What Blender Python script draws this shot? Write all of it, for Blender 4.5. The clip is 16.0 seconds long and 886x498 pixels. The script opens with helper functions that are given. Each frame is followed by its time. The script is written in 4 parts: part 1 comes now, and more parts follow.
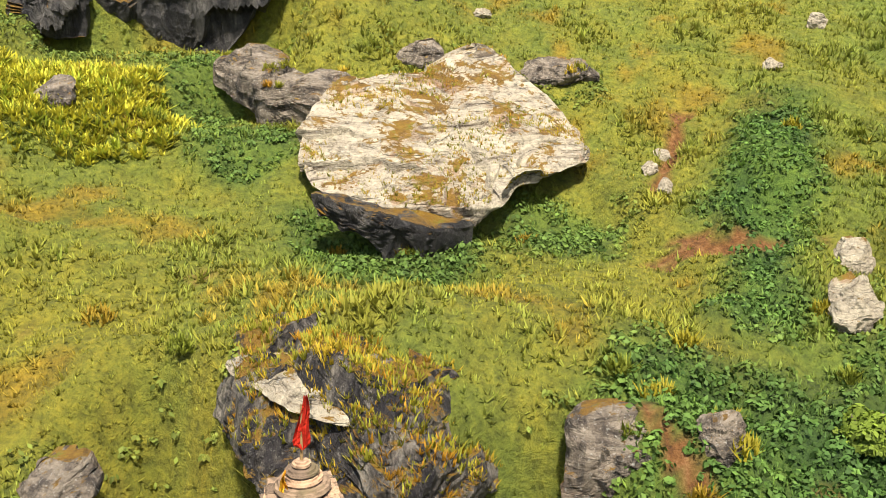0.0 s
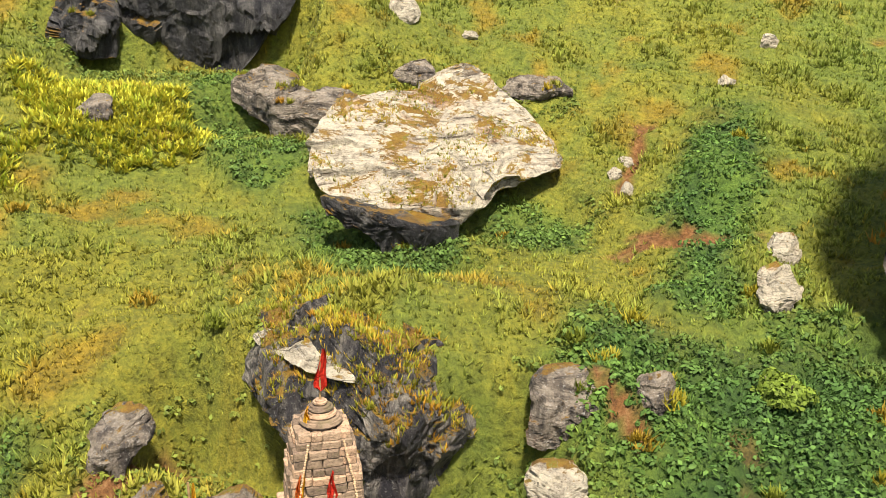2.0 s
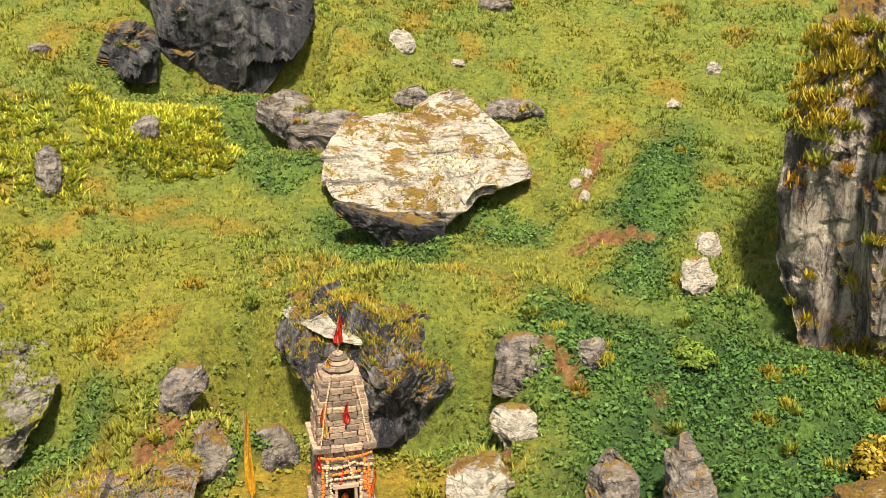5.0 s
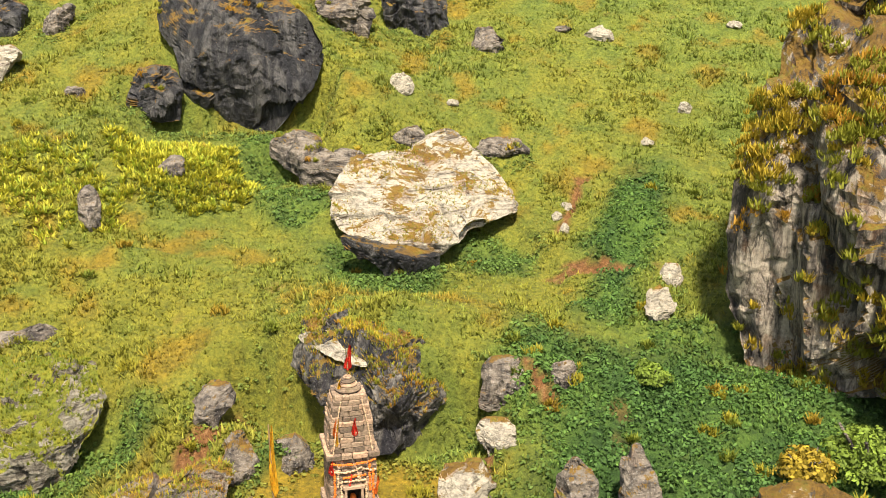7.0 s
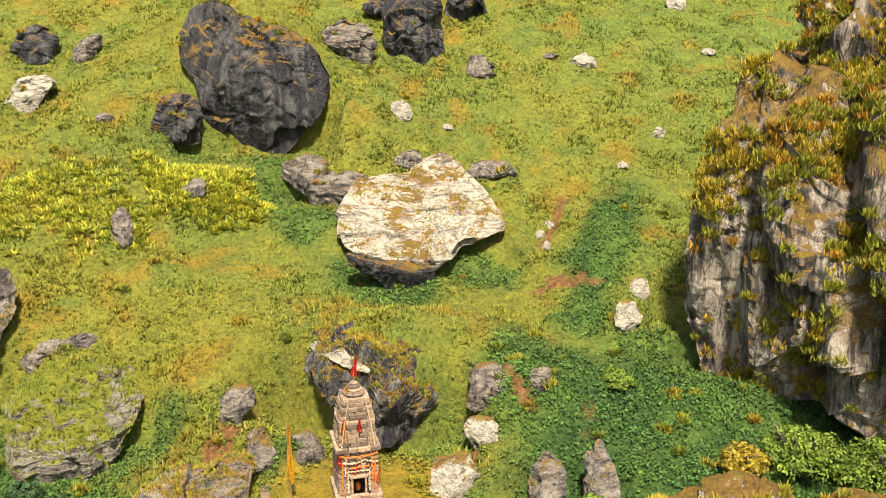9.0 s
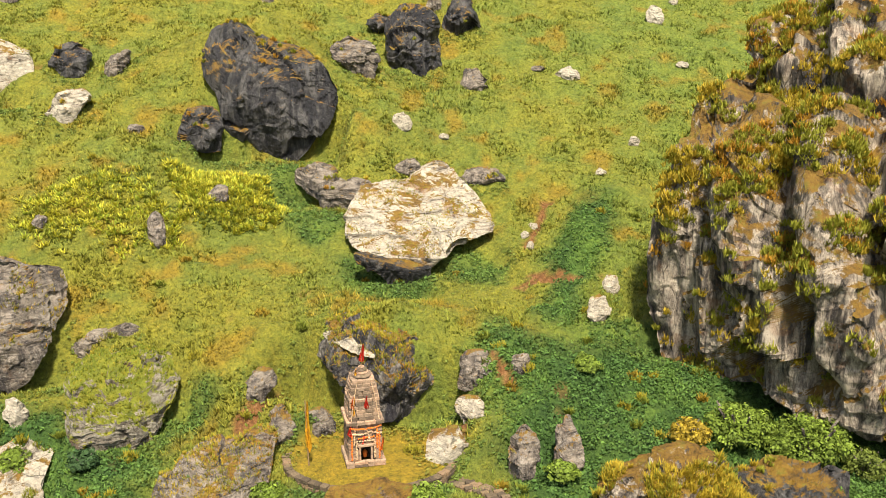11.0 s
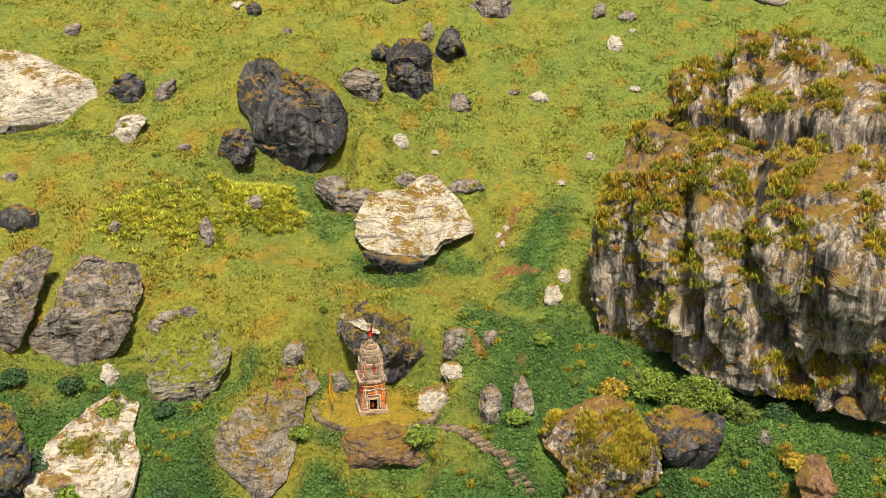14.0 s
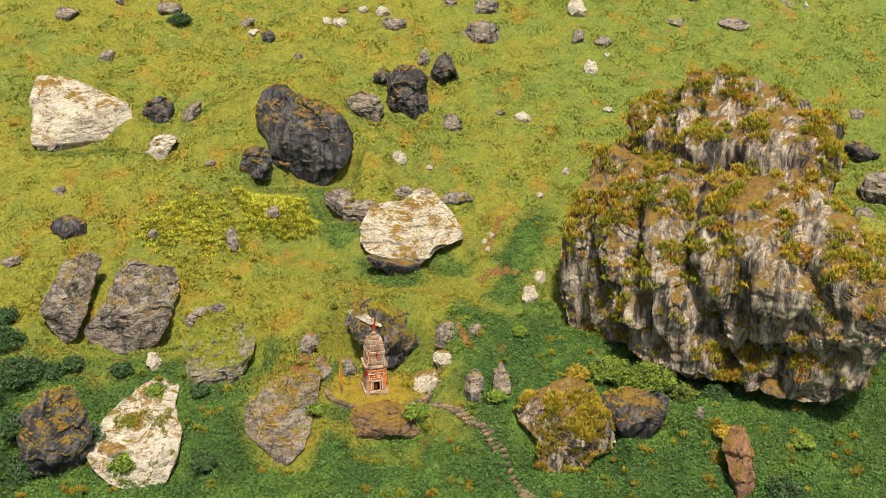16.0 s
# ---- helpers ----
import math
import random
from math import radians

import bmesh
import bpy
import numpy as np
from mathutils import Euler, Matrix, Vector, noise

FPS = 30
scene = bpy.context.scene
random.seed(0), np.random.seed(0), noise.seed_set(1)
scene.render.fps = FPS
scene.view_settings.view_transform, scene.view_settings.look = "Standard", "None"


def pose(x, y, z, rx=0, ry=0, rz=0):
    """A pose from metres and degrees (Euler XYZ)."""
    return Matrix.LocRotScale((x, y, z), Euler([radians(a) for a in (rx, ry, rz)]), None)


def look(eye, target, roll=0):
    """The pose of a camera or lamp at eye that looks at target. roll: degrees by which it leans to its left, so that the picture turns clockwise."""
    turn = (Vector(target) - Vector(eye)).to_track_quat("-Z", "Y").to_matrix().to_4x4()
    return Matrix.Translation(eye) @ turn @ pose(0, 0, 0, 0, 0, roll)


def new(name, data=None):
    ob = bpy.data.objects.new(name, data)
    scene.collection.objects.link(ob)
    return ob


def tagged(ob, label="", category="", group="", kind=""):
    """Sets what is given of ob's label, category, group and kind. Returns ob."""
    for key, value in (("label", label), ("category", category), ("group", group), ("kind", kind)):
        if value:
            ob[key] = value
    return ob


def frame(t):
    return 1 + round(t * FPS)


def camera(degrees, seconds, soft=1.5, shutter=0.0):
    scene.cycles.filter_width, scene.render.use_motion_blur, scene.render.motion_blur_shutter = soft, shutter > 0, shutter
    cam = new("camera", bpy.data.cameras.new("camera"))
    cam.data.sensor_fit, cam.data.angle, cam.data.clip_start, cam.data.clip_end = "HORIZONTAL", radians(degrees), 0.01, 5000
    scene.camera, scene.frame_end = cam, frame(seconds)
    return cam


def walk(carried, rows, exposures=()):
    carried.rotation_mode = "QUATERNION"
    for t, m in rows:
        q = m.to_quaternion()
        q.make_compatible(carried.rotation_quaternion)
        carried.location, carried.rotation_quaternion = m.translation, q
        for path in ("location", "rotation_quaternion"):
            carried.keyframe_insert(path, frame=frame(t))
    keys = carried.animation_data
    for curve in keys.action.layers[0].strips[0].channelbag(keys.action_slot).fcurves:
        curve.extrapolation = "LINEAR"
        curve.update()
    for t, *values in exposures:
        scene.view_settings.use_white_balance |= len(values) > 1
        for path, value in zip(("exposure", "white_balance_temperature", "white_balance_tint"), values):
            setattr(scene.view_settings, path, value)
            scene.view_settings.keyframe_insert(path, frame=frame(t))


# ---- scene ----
cam = camera(47.0, 16.0, soft=0.75)
METRES, EYE, TILT, LEAN, TURN = 80.0, 15.0, -6.0, -3.85, 0.0
ROWS = [
    (0.0, 0.0, 0.0, 0.0, -0.74, -10.74, 3.9),
    (0.5, 0.0007, -0.0175, 0.002, -0.74, -10.68, 3.88),
    (1.0, 0.0019, -0.0387, 0.0047, -0.78, -10.61, 3.94),
    (1.5, 0.0032, -0.057, 0.0069, -0.82, -10.59, 4.03),
    (2.0, 0.0043, -0.0789, 0.0097, -0.84, -10.55, 4.04),
    (2.5, 0.0055, -0.0978, 0.0123, -0.84, -10.55, 4.04),
    (3.0, 0.0066, -0.1203, 0.0153, -0.83, -10.53, 4.01),
    (3.5, 0.0077, -0.1398, 0.018, -0.83, -10.53, 4.01),
    (6.0, 0.0142, -0.2484, 0.0464, -0.78, -10.65, 3.92),
    (6.5, 0.0157, -0.2678, 0.0577, -0.76, -10.68, 3.91),
    (7.0, 0.0176, -0.2911, 0.0694, -0.75, -10.68, 3.91),
    (7.5, 0.0194, -0.3112, 0.0782, -0.75, -10.72, 3.93),
    (8.0, 0.0212, -0.3349, 0.0887, -0.71, -10.78, 3.85),
    (8.5, 0.0228, -0.3558, 0.0976, -0.7, -10.96, 3.81),
    (9.0, 0.0247, -0.3821, 0.1085, -0.68, -11.2, 3.8),
    (11.5, 0.0341, -0.5352, 0.1623, -0.58, -12.57, 3.71),
    (12.0, 0.0368, -0.5773, 0.1772, -0.58, -12.92, 3.73),
    (12.5, 0.0392, -0.6153, 0.1904, -0.58, -13.15, 3.72),
    (13.0, 0.0422, -0.662, 0.2062, -0.57, -13.39, 3.71),
    (13.5, 0.0448, -0.7034, 0.2198, -0.57, -13.56, 3.72),
    (14.0, 0.0478, -0.7533, 0.2366, -0.57, -13.75, 3.71),
    (14.5, 0.0505, -0.7967, 0.251, -0.57, -13.87, 3.72),
    (15.0, 0.0535, -0.8488, 0.2681, -0.59, -14.0, 3.71),
    (15.5, 0.0566, -0.8935, 0.2833, -0.58, -14.09, 3.71),
    (16.0, 0.0597, -0.9468, 0.3017, -0.59, -14.19, 3.69),
]
walk(cam, [(t, pose(0, 0, EYE, TILT, LEAN, TURN) @ pose(METRES * x, METRES * y, METRES * z, 90 + pitch, roll, yaw)) for t, x, y, z, yaw, pitch, roll in ROWS],
     exposures=[(0.0, 1.38), (9.0, 1.36), (16.0, 1.0)])

# ---- light ----
world = bpy.data.worlds.new("world")
scene.world = world
world.use_nodes = True
SUN_ELEVATION, SUN_AZIMUTH = 62.0, 174.0       # azimuth from +y towards +x
sky = world.node_tree.nodes.new("ShaderNodeTexSky")
sky.sky_type = "NISHITA"
sky.sun_disc = False
sky.sun_elevation, sky.sun_rotation = radians(SUN_ELEVATION), radians(SUN_AZIMUTH)
sky.air_density, sky.dust_density = 1.0, 2.5
background = world.node_tree.nodes["Background"]
background.inputs["Strength"].default_value = 0.095
world.node_tree.links.new(sky.outputs["Color"], background.inputs["Color"])
sun = new("sun", bpy.data.lights.new("sun", "SUN"))
sun.data.energy, sun.data.angle, sun.data.color = 4.5, radians(5.0), (1.0, 0.95, 0.85)
ce, se = math.cos(radians(SUN_ELEVATION)), math.sin(radians(SUN_ELEVATION))
sun.matrix_world = look((60 * ce * math.sin(radians(SUN_AZIMUTH)), 60 * ce * math.cos(radians(SUN_AZIMUTH)), 60 * se), (0, 0, 0))


# ---- numeric noise ----
def lattice(ix, iy, iz, seed):
    n = (ix * 374761393 + iy * 668265263 + iz * 2147483647 + seed * 1274126177) & 0xFFFFFFFF
    n = ((n ^ (n >> 13)) * 1274126177) & 0xFFFFFFFF
    return ((n ^ (n >> 16)) & 0xFFFF) / 32767.5 - 1.0


def vnoise(p, seed=0):
    """Value noise of rows of x, y, z, from -1 to 1."""
    q = np.floor(p).astype(np.int64)
    f = p - q
    f = f * f * (3 - 2 * f)
    out = np.zeros(len(p))
    for dx in (0, 1):
        for dy in (0, 1):
            for dz in (0, 1):
                wt = (f[:, 0] if dx else 1 - f[:, 0]) * (f[:, 1] if dy else 1 - f[:, 1]) * (f[:, 2] if dz else 1 - f[:, 2])
                out += wt * lattice(q[:, 0] + dx, q[:, 1] + dy, q[:, 2] + dz, seed)
    return out


def fbm(p, seed=0, octaves=4):
    out, amp = 0.0, 0.5
    for k in range(octaves):
        out = out + amp * vnoise(p * 2.0 ** k + 17.3 * k, seed + k)
        amp *= 0.5
    return out


def flat_noise(x, y, scale, seed=0, octaves=3):
    return fbm(np.stack([np.ravel(x) / scale, np.ravel(y) / scale, np.full(np.size(x), 0.5)], 1), seed, octaves).reshape(np.shape(x))


def ramp(v, a, b):
    s = np.clip((v - a) / (b - a), 0, 1)
    return s * s * (3 - 2 * s)


# ---- the lie of the land ----
TEMPLE = (-2.45, 18.3, -1.15)


def land(x, y):
    """Smooth height of the hillside."""
    z = 3.78 * np.logaddexp(0, (np.minimum(y, 420) - 28) / 9.0)
    z = z - 0.05 * np.clip(x, -60, 60) * np.clip((y - 25) / 25, 0, 1.2)
    z = z - 1.45 * np.logaddexp(0, -(np.maximum(y, -160) - 12.5) / 3.0)
    z = z - 2.2 * np.exp(-((y - 17.5) / 6.5) ** 2) * (0.8 - 0.2 * np.tanh((x - 6) / 4))
    z = z - 1.6 * np.exp(-((x - 10) / 5) ** 2 - ((y - 42) / 9) ** 2)
    z = z + 1.7 * np.exp(-((x - 5.8) / 2.8) ** 2 - ((y - 40.2) / 2.6) ** 2)
    z = z - 1.9 * np.exp(-((x - 0.3) / 5) ** 2 - ((y - 35.8) / 2.6) ** 2)
    z = z + 6.2 * np.exp(-((x + 14.5) / 7.5) ** 2 - ((y - 62) / 5.5) ** 2) + 2.7 * np.exp(-((x + 5) / 5) ** 2 - ((y - 53.5) / 4) ** 2)
    z = z + 1.9 * np.exp(-((x + 25) / 8) ** 2 - ((y - 41) / 8) ** 2) + 1.8 * np.exp(-((x - 29.5) / 6) ** 2 - ((y - 10) / 4) ** 2)
    z = z - 2.6 * np.exp(-((x + 25) / 9) ** 2 - ((y - 10) / 7) ** 2) - 1.5 * np.exp(-((x + 12) / 5) ** 2 - ((y - 8) / 4) ** 2)
    z = z + 1.9 * np.exp(-((x + 1.0) / 6) ** 2 - ((y - 28) / 4) ** 2) - 1.2 * np.exp(-((x + 10) / 5) ** 2 - ((y - 40) / 4) ** 2)
    z = z + np.maximum(np.abs(x) - 130, 0) * 0.25
    return z


def terrace(x, y):
    """One on the levelled shelf under the temple."""
    r = np.sqrt(((x + 2.0) / 5.2) ** 2 + ((y - 18.6) / 3.9) ** 2)
    return 1 - ramp(r, 0.88, 1.05)


def soil(x, y):
    """One on bare earth."""
    x, y = np.asarray(x, float), np.asarray(y, float)
    n = flat_noise(x, y, 0.9, 40) * 1.3
    out = 1 - ramp(np.sqrt(((x - 10.6) / 2.4) ** 2 + ((y - 36.6) / 0.9) ** 2) + n, 0.7, 1.0)
    for ax, ay, bx, by, wide in ((-10.6, 21.0, -8.0, 25.5, 0.8), (9.6, 41.0, 12.0, 46.8, 0.38), (3.6, 19.5, 4.4, 22.5, 0.5), (5.6, 25.5, 7.4, 22.5, 0.4)):
        dx, dy = bx - ax, by - ay
        k = np.clip(((x - ax) * dx + (y - ay) * dy) / (dx * dx + dy * dy), 0, 1)
        out = np.maximum(out, 1 - ramp(np.hypot(x - ax - k * dx, y - ay - k * dy) / wide + n, 0.6, 1.1))
    spots = flat_noise(x, y, 2.6, 77)
    out = np.maximum(out, ramp(spots, 0.45, 0.55) * 0.5)
    return out


def lush(x, y):
    """One where broad leaves grow, nought on the dry pasture."""
    x, y = np.asarray(x, float), np.asarray(y, float)
    n = flat_noise(x, y, 5.0, 8) * 7
    a = ramp(33.0 - y + n, 0, 7) * ramp(x - 3.0 + n * 0.5, 0, 5)
    b = ramp(12.5 - y + n * 0.6, 0, 5)
    c = ramp(-11.0 - x + n, 0, 6) * ramp(25.0 - y + n, 0, 6)
    d = ramp(1.6 - np.abs(x - 13.5 - (y - 38) * 0.35) / 2.2 + n * 0.2, 0, 1) * ramp(50 - y, 0, 6) * ramp(y - 28, 0, 4)
    out = np.maximum(np.maximum(a, b), np.maximum(c, d))
    for cx, cy, r in ((-1.5, 37.5, 5.0), (5.5, 39.5, 3.5), (-7.5, 43.5, 3.0), (-10.5, 49.0, 3.0), (-5.5, 20.0, 2.5), (16.0, 27.0, 5.0), (0.0, 13.8, 3.6), (-5.5, 14.6, 2.5)):
        out = np.maximum(out, 0.75 * (1 - ramp(np.hypot(x - cx, y - cy) + n * 0.3, r * 0.5, r)))
    return out * (1 - terrace(x, y))


HOLLOWS = (                                      # beds of the great rocks: place, yaw, lean, from, to, height, reach before them
    (0.8, 22.4, -1.1, 22, 0.3, -2.0, 3.2, 5.0, 3.0),
    (-0.1, 37.2, 4.0, 14, 1.75, -3.8, 8.6, 6.1, 7.0),
    (-11.4, 52.4, 9.9, 0, 0.35, -7.8, 5.1, 11.8, 10.0),
    (-39.5, 56.0, 14.0, 8, 1.1, -9.1, 4.0, 7.5, 7.0),
    (-28.2, 23.8, 0.3, 22, 0.5, -4.2, 6.3, 8.1, 7.0),
    (-34.7, 24.4, 0.9, 15, 0.65, -2.6, 3.7, 7.4, 7.0),
    (-19.2, 19.4, -1.3, 34, 1.28, -1.0, 6.6, 4.1, 7.0),
    (-26.0, 7.6, -6.0, 15, 2.1, -2.8, 6.9, 5.5, 7.0),
    (-32.0, 8.5, -5.4, 0, 0.9, -3.8, 3.2, 5.8, 7.0),
    (-11.2, 9.2, -5.0, 0, 1.6, -3.8, 3.3, 5.5, 7.0),
    (-1.8, 21.4, -1.0, -36, 0.3, -8.5, 0.5, 5.5, 3.0),
    (15.0, 7.0, -3.9, -5, 0.9, -4.7, 5.2, 5.6, 7.0),
    (22.1, 9.1, -1.6, -10, 0.9, -3.4, 3.1, 3.2, 7.0),
    (-7.6, 46.6, 7.3, -28, 0.5, -3.7, 4.1, 3.2, 5.0),
    (-1.2, 11.6, -3.7, 0, 0.35, -3.6, 3.5, 3.1, 7.0),
    (16.4, 28.2, 1.9, -45, 0.22, -0.4, 34.0, 25.0, 10.0),
    (-19.2, 53.0, 11.7, 5, 0.3, -2.2, 2.2, 3.0, 7.0),
)


def bedded(x, y, z):
    """The ground sunk under and before the great rocks, which lie in it."""
    for px, py, pz, yaw, lean, u0, u1, tall, front in HOLLOWS:
        c, s = math.cos(radians(yaw)), math.sin(radians(yaw))
        u, v = (x - px) * c + (y - py) * s, (y - py) * c - (x - px) * s
        top = pz - 0.25 + np.clip(v - (1.6 if lean < 1 else 0.4), 0, tall * lean) / lean - 0.9 * ramp(v, 0, 1.5) - 0.12 * np.clip(-v, 0, 20)
        mask = ramp(u, u0 - 1.4, u0 + 0.6) * ramp(-u, -u1 - 1.4, 0.6 - u1) * ramp(v, -front, -0.25 * front) * ramp(-v, -tall * lean - 1.0, -tall * lean + 0.8)
        z = z - mask * np.maximum(z - top, 0)
    return z


def height(x, y):
    x, y = np.asarray(x, float), np.asarray(y, float)
    z = land(x, y)
    near = ramp(260 - np.abs(y - 40), 0, 150) * ramp(260 - np.abs(x), 0, 150)
    z = z + near * (flat_noise(x, y, 14.0, 1) * 1.2 + flat_noise(x, y, 3.2, 2) * 0.75 + flat_noise(x, y, 1.1, 3, 2) * 0.40)
    z = z + near * (1 - lush(x, y)) * flat_noise(x / 3.2, y, 1.0, 61) * 0.42    # cattle terracettes
    z = z + (1 - near) * flat_noise(x, y, 120.0, 5) * 25
    z = z + lush(x, y) * (ramp(flat_noise(x, y, 2.4, 51), -0.25, 0.45) * 0.9 + flat_noise(x, y, 0.8, 52, 2) * 0.3) * near
    z = bedded(x, y, z)
    k = terrace(x, y)
    z = z * (1 - k) + (TEMPLE[2] - 0.02 + flat_noise(x, y, 0.8, 6) * 0.05) * k
    return z - 0.18 * soil(x, y)


def tint(x, y, jitter):
    """The colour of the plants at a place."""
    x, y = np.asarray(x, float), np.asarray(y, float)
    dry, ochre, green, leaf = (np.array(c) for c in ((0.246, 0.228, 0.025), (0.290, 0.185, 0.018), (0.138, 0.188, 0.030), (0.052, 0.104, 0.019)))
    a = ramp(flat_noise(x, y, 6.0, 21) + flat_noise(x, y, 1.5, 22) * 0.7 + 0.25 * jitter, -0.35, 0.45)[..., None]
    o = (ramp(flat_noise(x, y, 2.2, 23) + 0.15 * jitter, 0.12, 0.42) * 0.75)[..., None]
    m = ramp((x - 12) * 0.03 + 0.5 + flat_noise(x, y, 9.0, 24), 0.1, 1.1)[..., None] * 0.55
    c = dry * (1 - 0.65 * a) + green * 0.65 * a
    c = c * (1 - m) + green * 1.1 * m
    c = c * (1 - o) + ochre * o
    k = lush(x, y)[..., None]
    leaf2 = leaf * (1 + 0.75 * ramp(flat_noise(x, y, 3.0, 25) + 0.3 * jitter, -0.3, 0.4)[..., None] * np.array((1.5, 1.0, 0.6)))
    c = c * (1 - k) + leaf2 * k
    t = terrace(x, y)[..., None]
    c = c * (1 - t) + np.array((0.33, 0.225, 0.018)) * t
    return c * (1 + 0.36 * np.asarray(jitter)[..., None])


# ---- materials ----
def material(name, roughness=0.85, metallic=0.0):
    m = bpy.data.materials.new(name)
    m.use_nodes = True
    b = m.node_tree.nodes["Principled BSDF"]
    b.inputs["Roughness"].default_value, b.inputs["Metallic"].default_value = roughness, metallic
    b.inputs["Specular IOR Level"].default_value = 0.25
    return m, m.node_tree.nodes, m.node_tree.links, b


def node(nodes, kind, **values):
    n = nodes.new("ShaderNode" + kind)
    for key, value in values.items():
        n.inputs[key.replace("_", " ")].default_value = value
    return n


def noise_of(nodes, links, vector, scale, detail=6.0, rough=0.6, distortion=0.0):
    n = node(nodes, "TexNoise", Scale=scale, Detail=detail, Roughness=rough, Distortion=distortion)
    links.new(vector, n.inputs["Vector"])
    return n.outputs["Fac"]


def ramp_of(nodes, links, value, stops):
    r = nodes.new("ShaderNodeValToRGB")
    while len(r.color_ramp.elements) < len(stops):
        r.color_ramp.elements.new(0.5)
    for e, (at, c) in zip(r.color_ramp.elements, stops):
        e.position, e.color = at, (*c, 1) if len(c) == 3 else c
    links.new(value, r.inputs["Fac"])
    return r.outputs["Color"]


def mixed(nodes, links, factor, a, b, blend="MIX"):
    n = nodes.new("ShaderNodeMix")
    n.data_type, n.blend_type = "RGBA", blend
    for socket, value in ((n.inputs[0], factor), (n.inputs[6], a), (n.inputs[7], b)):
        if isinstance(value, (int, float)):
            socket.default_value = value
        elif isinstance(value, tuple):
            socket.default_value = (*value, 1)
        else:
            links.new(value, socket)
    return n.outputs[2]


def math_of(nodes, links, op, a, b):
    n = nodes.new("ShaderNodeMath")
    n.operation = op
    for socket, value in zip(n.inputs, (a, b)):
        if isinstance(value, (int, float)):
            socket.default_value = value
        else:
            links.new(value, socket)
    return n.outputs[0]


def bump(nodes, links, value, strength, distance, shader, base=None):
    n = node(nodes, "Bump", Strength=strength, Distance=distance)
    links.new(value, n.inputs["Height"])
    if base is not None:
        links.new(base, n.inputs["Normal"])
    links.new(n.outputs["Normal"], shader.inputs["Normal"])
    return n.outputs["Normal"]


def rock_material(name, pale, mid, dark, dark_at, moss, strata=(0.5, 0.5, 2.6), rust=0.0, wet=0.85, greens=False, lichen=0.40):
    """Weathered gneiss: layered, cracked, with dark stains, lichen and moss on what faces up."""
    m, nodes, links, b = material(name, wet)
    co = nodes.new("ShaderNodeTexCoord").outputs["Object"]
    mapping = nodes.new("ShaderNodeMapping")
    mapping.inputs["Rotation"].default_value = (0.35, 0.5, 0.2)
    mapping.inputs["Scale"].default_value = strata
    links.new(co, mapping.inputs["Vector"])
    layered = noise_of(nodes, links, mapping.outputs["Vector"], 0.8, 12, 0.74, 0.9)
    streak_map = nodes.new("ShaderNodeMapping")
    streak_map.inputs["Scale"].default_value = (1.3, 1.3, 0.14)
    links.new(co, streak_map.inputs["Vector"])
    streaks = noise_of(nodes, links, streak_map.outputs["Vector"], 0.9, 9, 0.68, 0.3)
    broad = noise_of(nodes, links, co, 0.25, 6, 0.6)
    fine = noise_of(nodes, links, co, 3.2, 10, 0.78, 0.3)
    speck = noise_of(nodes, links, co, 9.0, 6, 0.7)
    colour = ramp_of(nodes, links, layered, [(0.37, dark), (0.45, mid), (0.56, pale), (0.72, tuple(min(1, v * 1.2) for v in pale))])
    stain = ramp_of(nodes, links, math_of(nodes, links, "ADD", math_of(nodes, links, "MULTIPLY", streaks, 0.6), math_of(nodes, links, "MULTIPLY", broad, 0.4)),
                    [(dark_at - 0.035, (1, 1, 1)), (dark_at + 0.035, (0, 0, 0))])
    colour = mixed(nodes, links, math_of(nodes, links, "MULTIPLY", stain, 0.85), colour, dark)
    bent = nodes.new("ShaderNodeVectorMath")
    bent.operation = "MULTIPLY_ADD"
    tangle = node(nodes, "TexNoise", Scale=0.8, Detail=6.0)
    links.new(mapping.outputs["Vector"], tangle.inputs["Vector"])
    links.new(tangle.outputs["Color"], bent.inputs[0])
    bent.inputs[1].default_value = (1.6, 1.6, 1.6)
    links.new(mapping.outputs["Vector"], bent.inputs[2])
    lines = []
    for scale, wide in ((0.45, 0.020), (1.3, 0.03)):
        cracks = node(nodes, "TexVoronoi", Scale=scale, Randomness=1.0)
        cracks.feature = "DISTANCE_TO_EDGE"
        links.new(bent.outputs["Vector"], cracks.inputs["Vector"])
        lines.append(ramp_of(nodes, links, cracks.outputs["Distance"], [(0.0, (1, 1, 1)), (wide, (0, 0, 0))]))
    broken = ramp_of(nodes, links, noise_of(nodes, links, co, 0.9, 4, 0.6), [(0.42, (0, 0, 0)), (0.56, (1, 1, 1))])
    line = math_of(nodes, links, "MAXIMUM", math_of(nodes, links, "MULTIPLY", lines[0], broken), math_of(nodes, links, "MULTIPLY", math_of(nodes, links, "MULTIPLY", lines[1], broken), 0.6))
    colour = mixed(nodes, links, math_of(nodes, links, "MULTIPLY", line, 0.8), colour, (0.022, 0.018, 0.014))
    grit = ramp_of(nodes, links, fine, [(0.34, (0.22, 0.20, 0.18)), (0.46, (0.85, 0.83, 0.8)), (0.58, (1.05, 1.04, 1.0)), (0.72, (1.4, 1.36, 1.25))])
    colour = mixed(nodes, links, 0.85, colour, grit, "MULTIPLY")
    spots = ramp_of(nodes, links, speck, [(0.58, (0, 0, 0)), (0.64, (1, 1, 1))])
    colour = mixed(nodes, links, math_of(nodes, links, "MULTIPLY", spots, lichen), colour, (0.50, 0.475, 0.41))
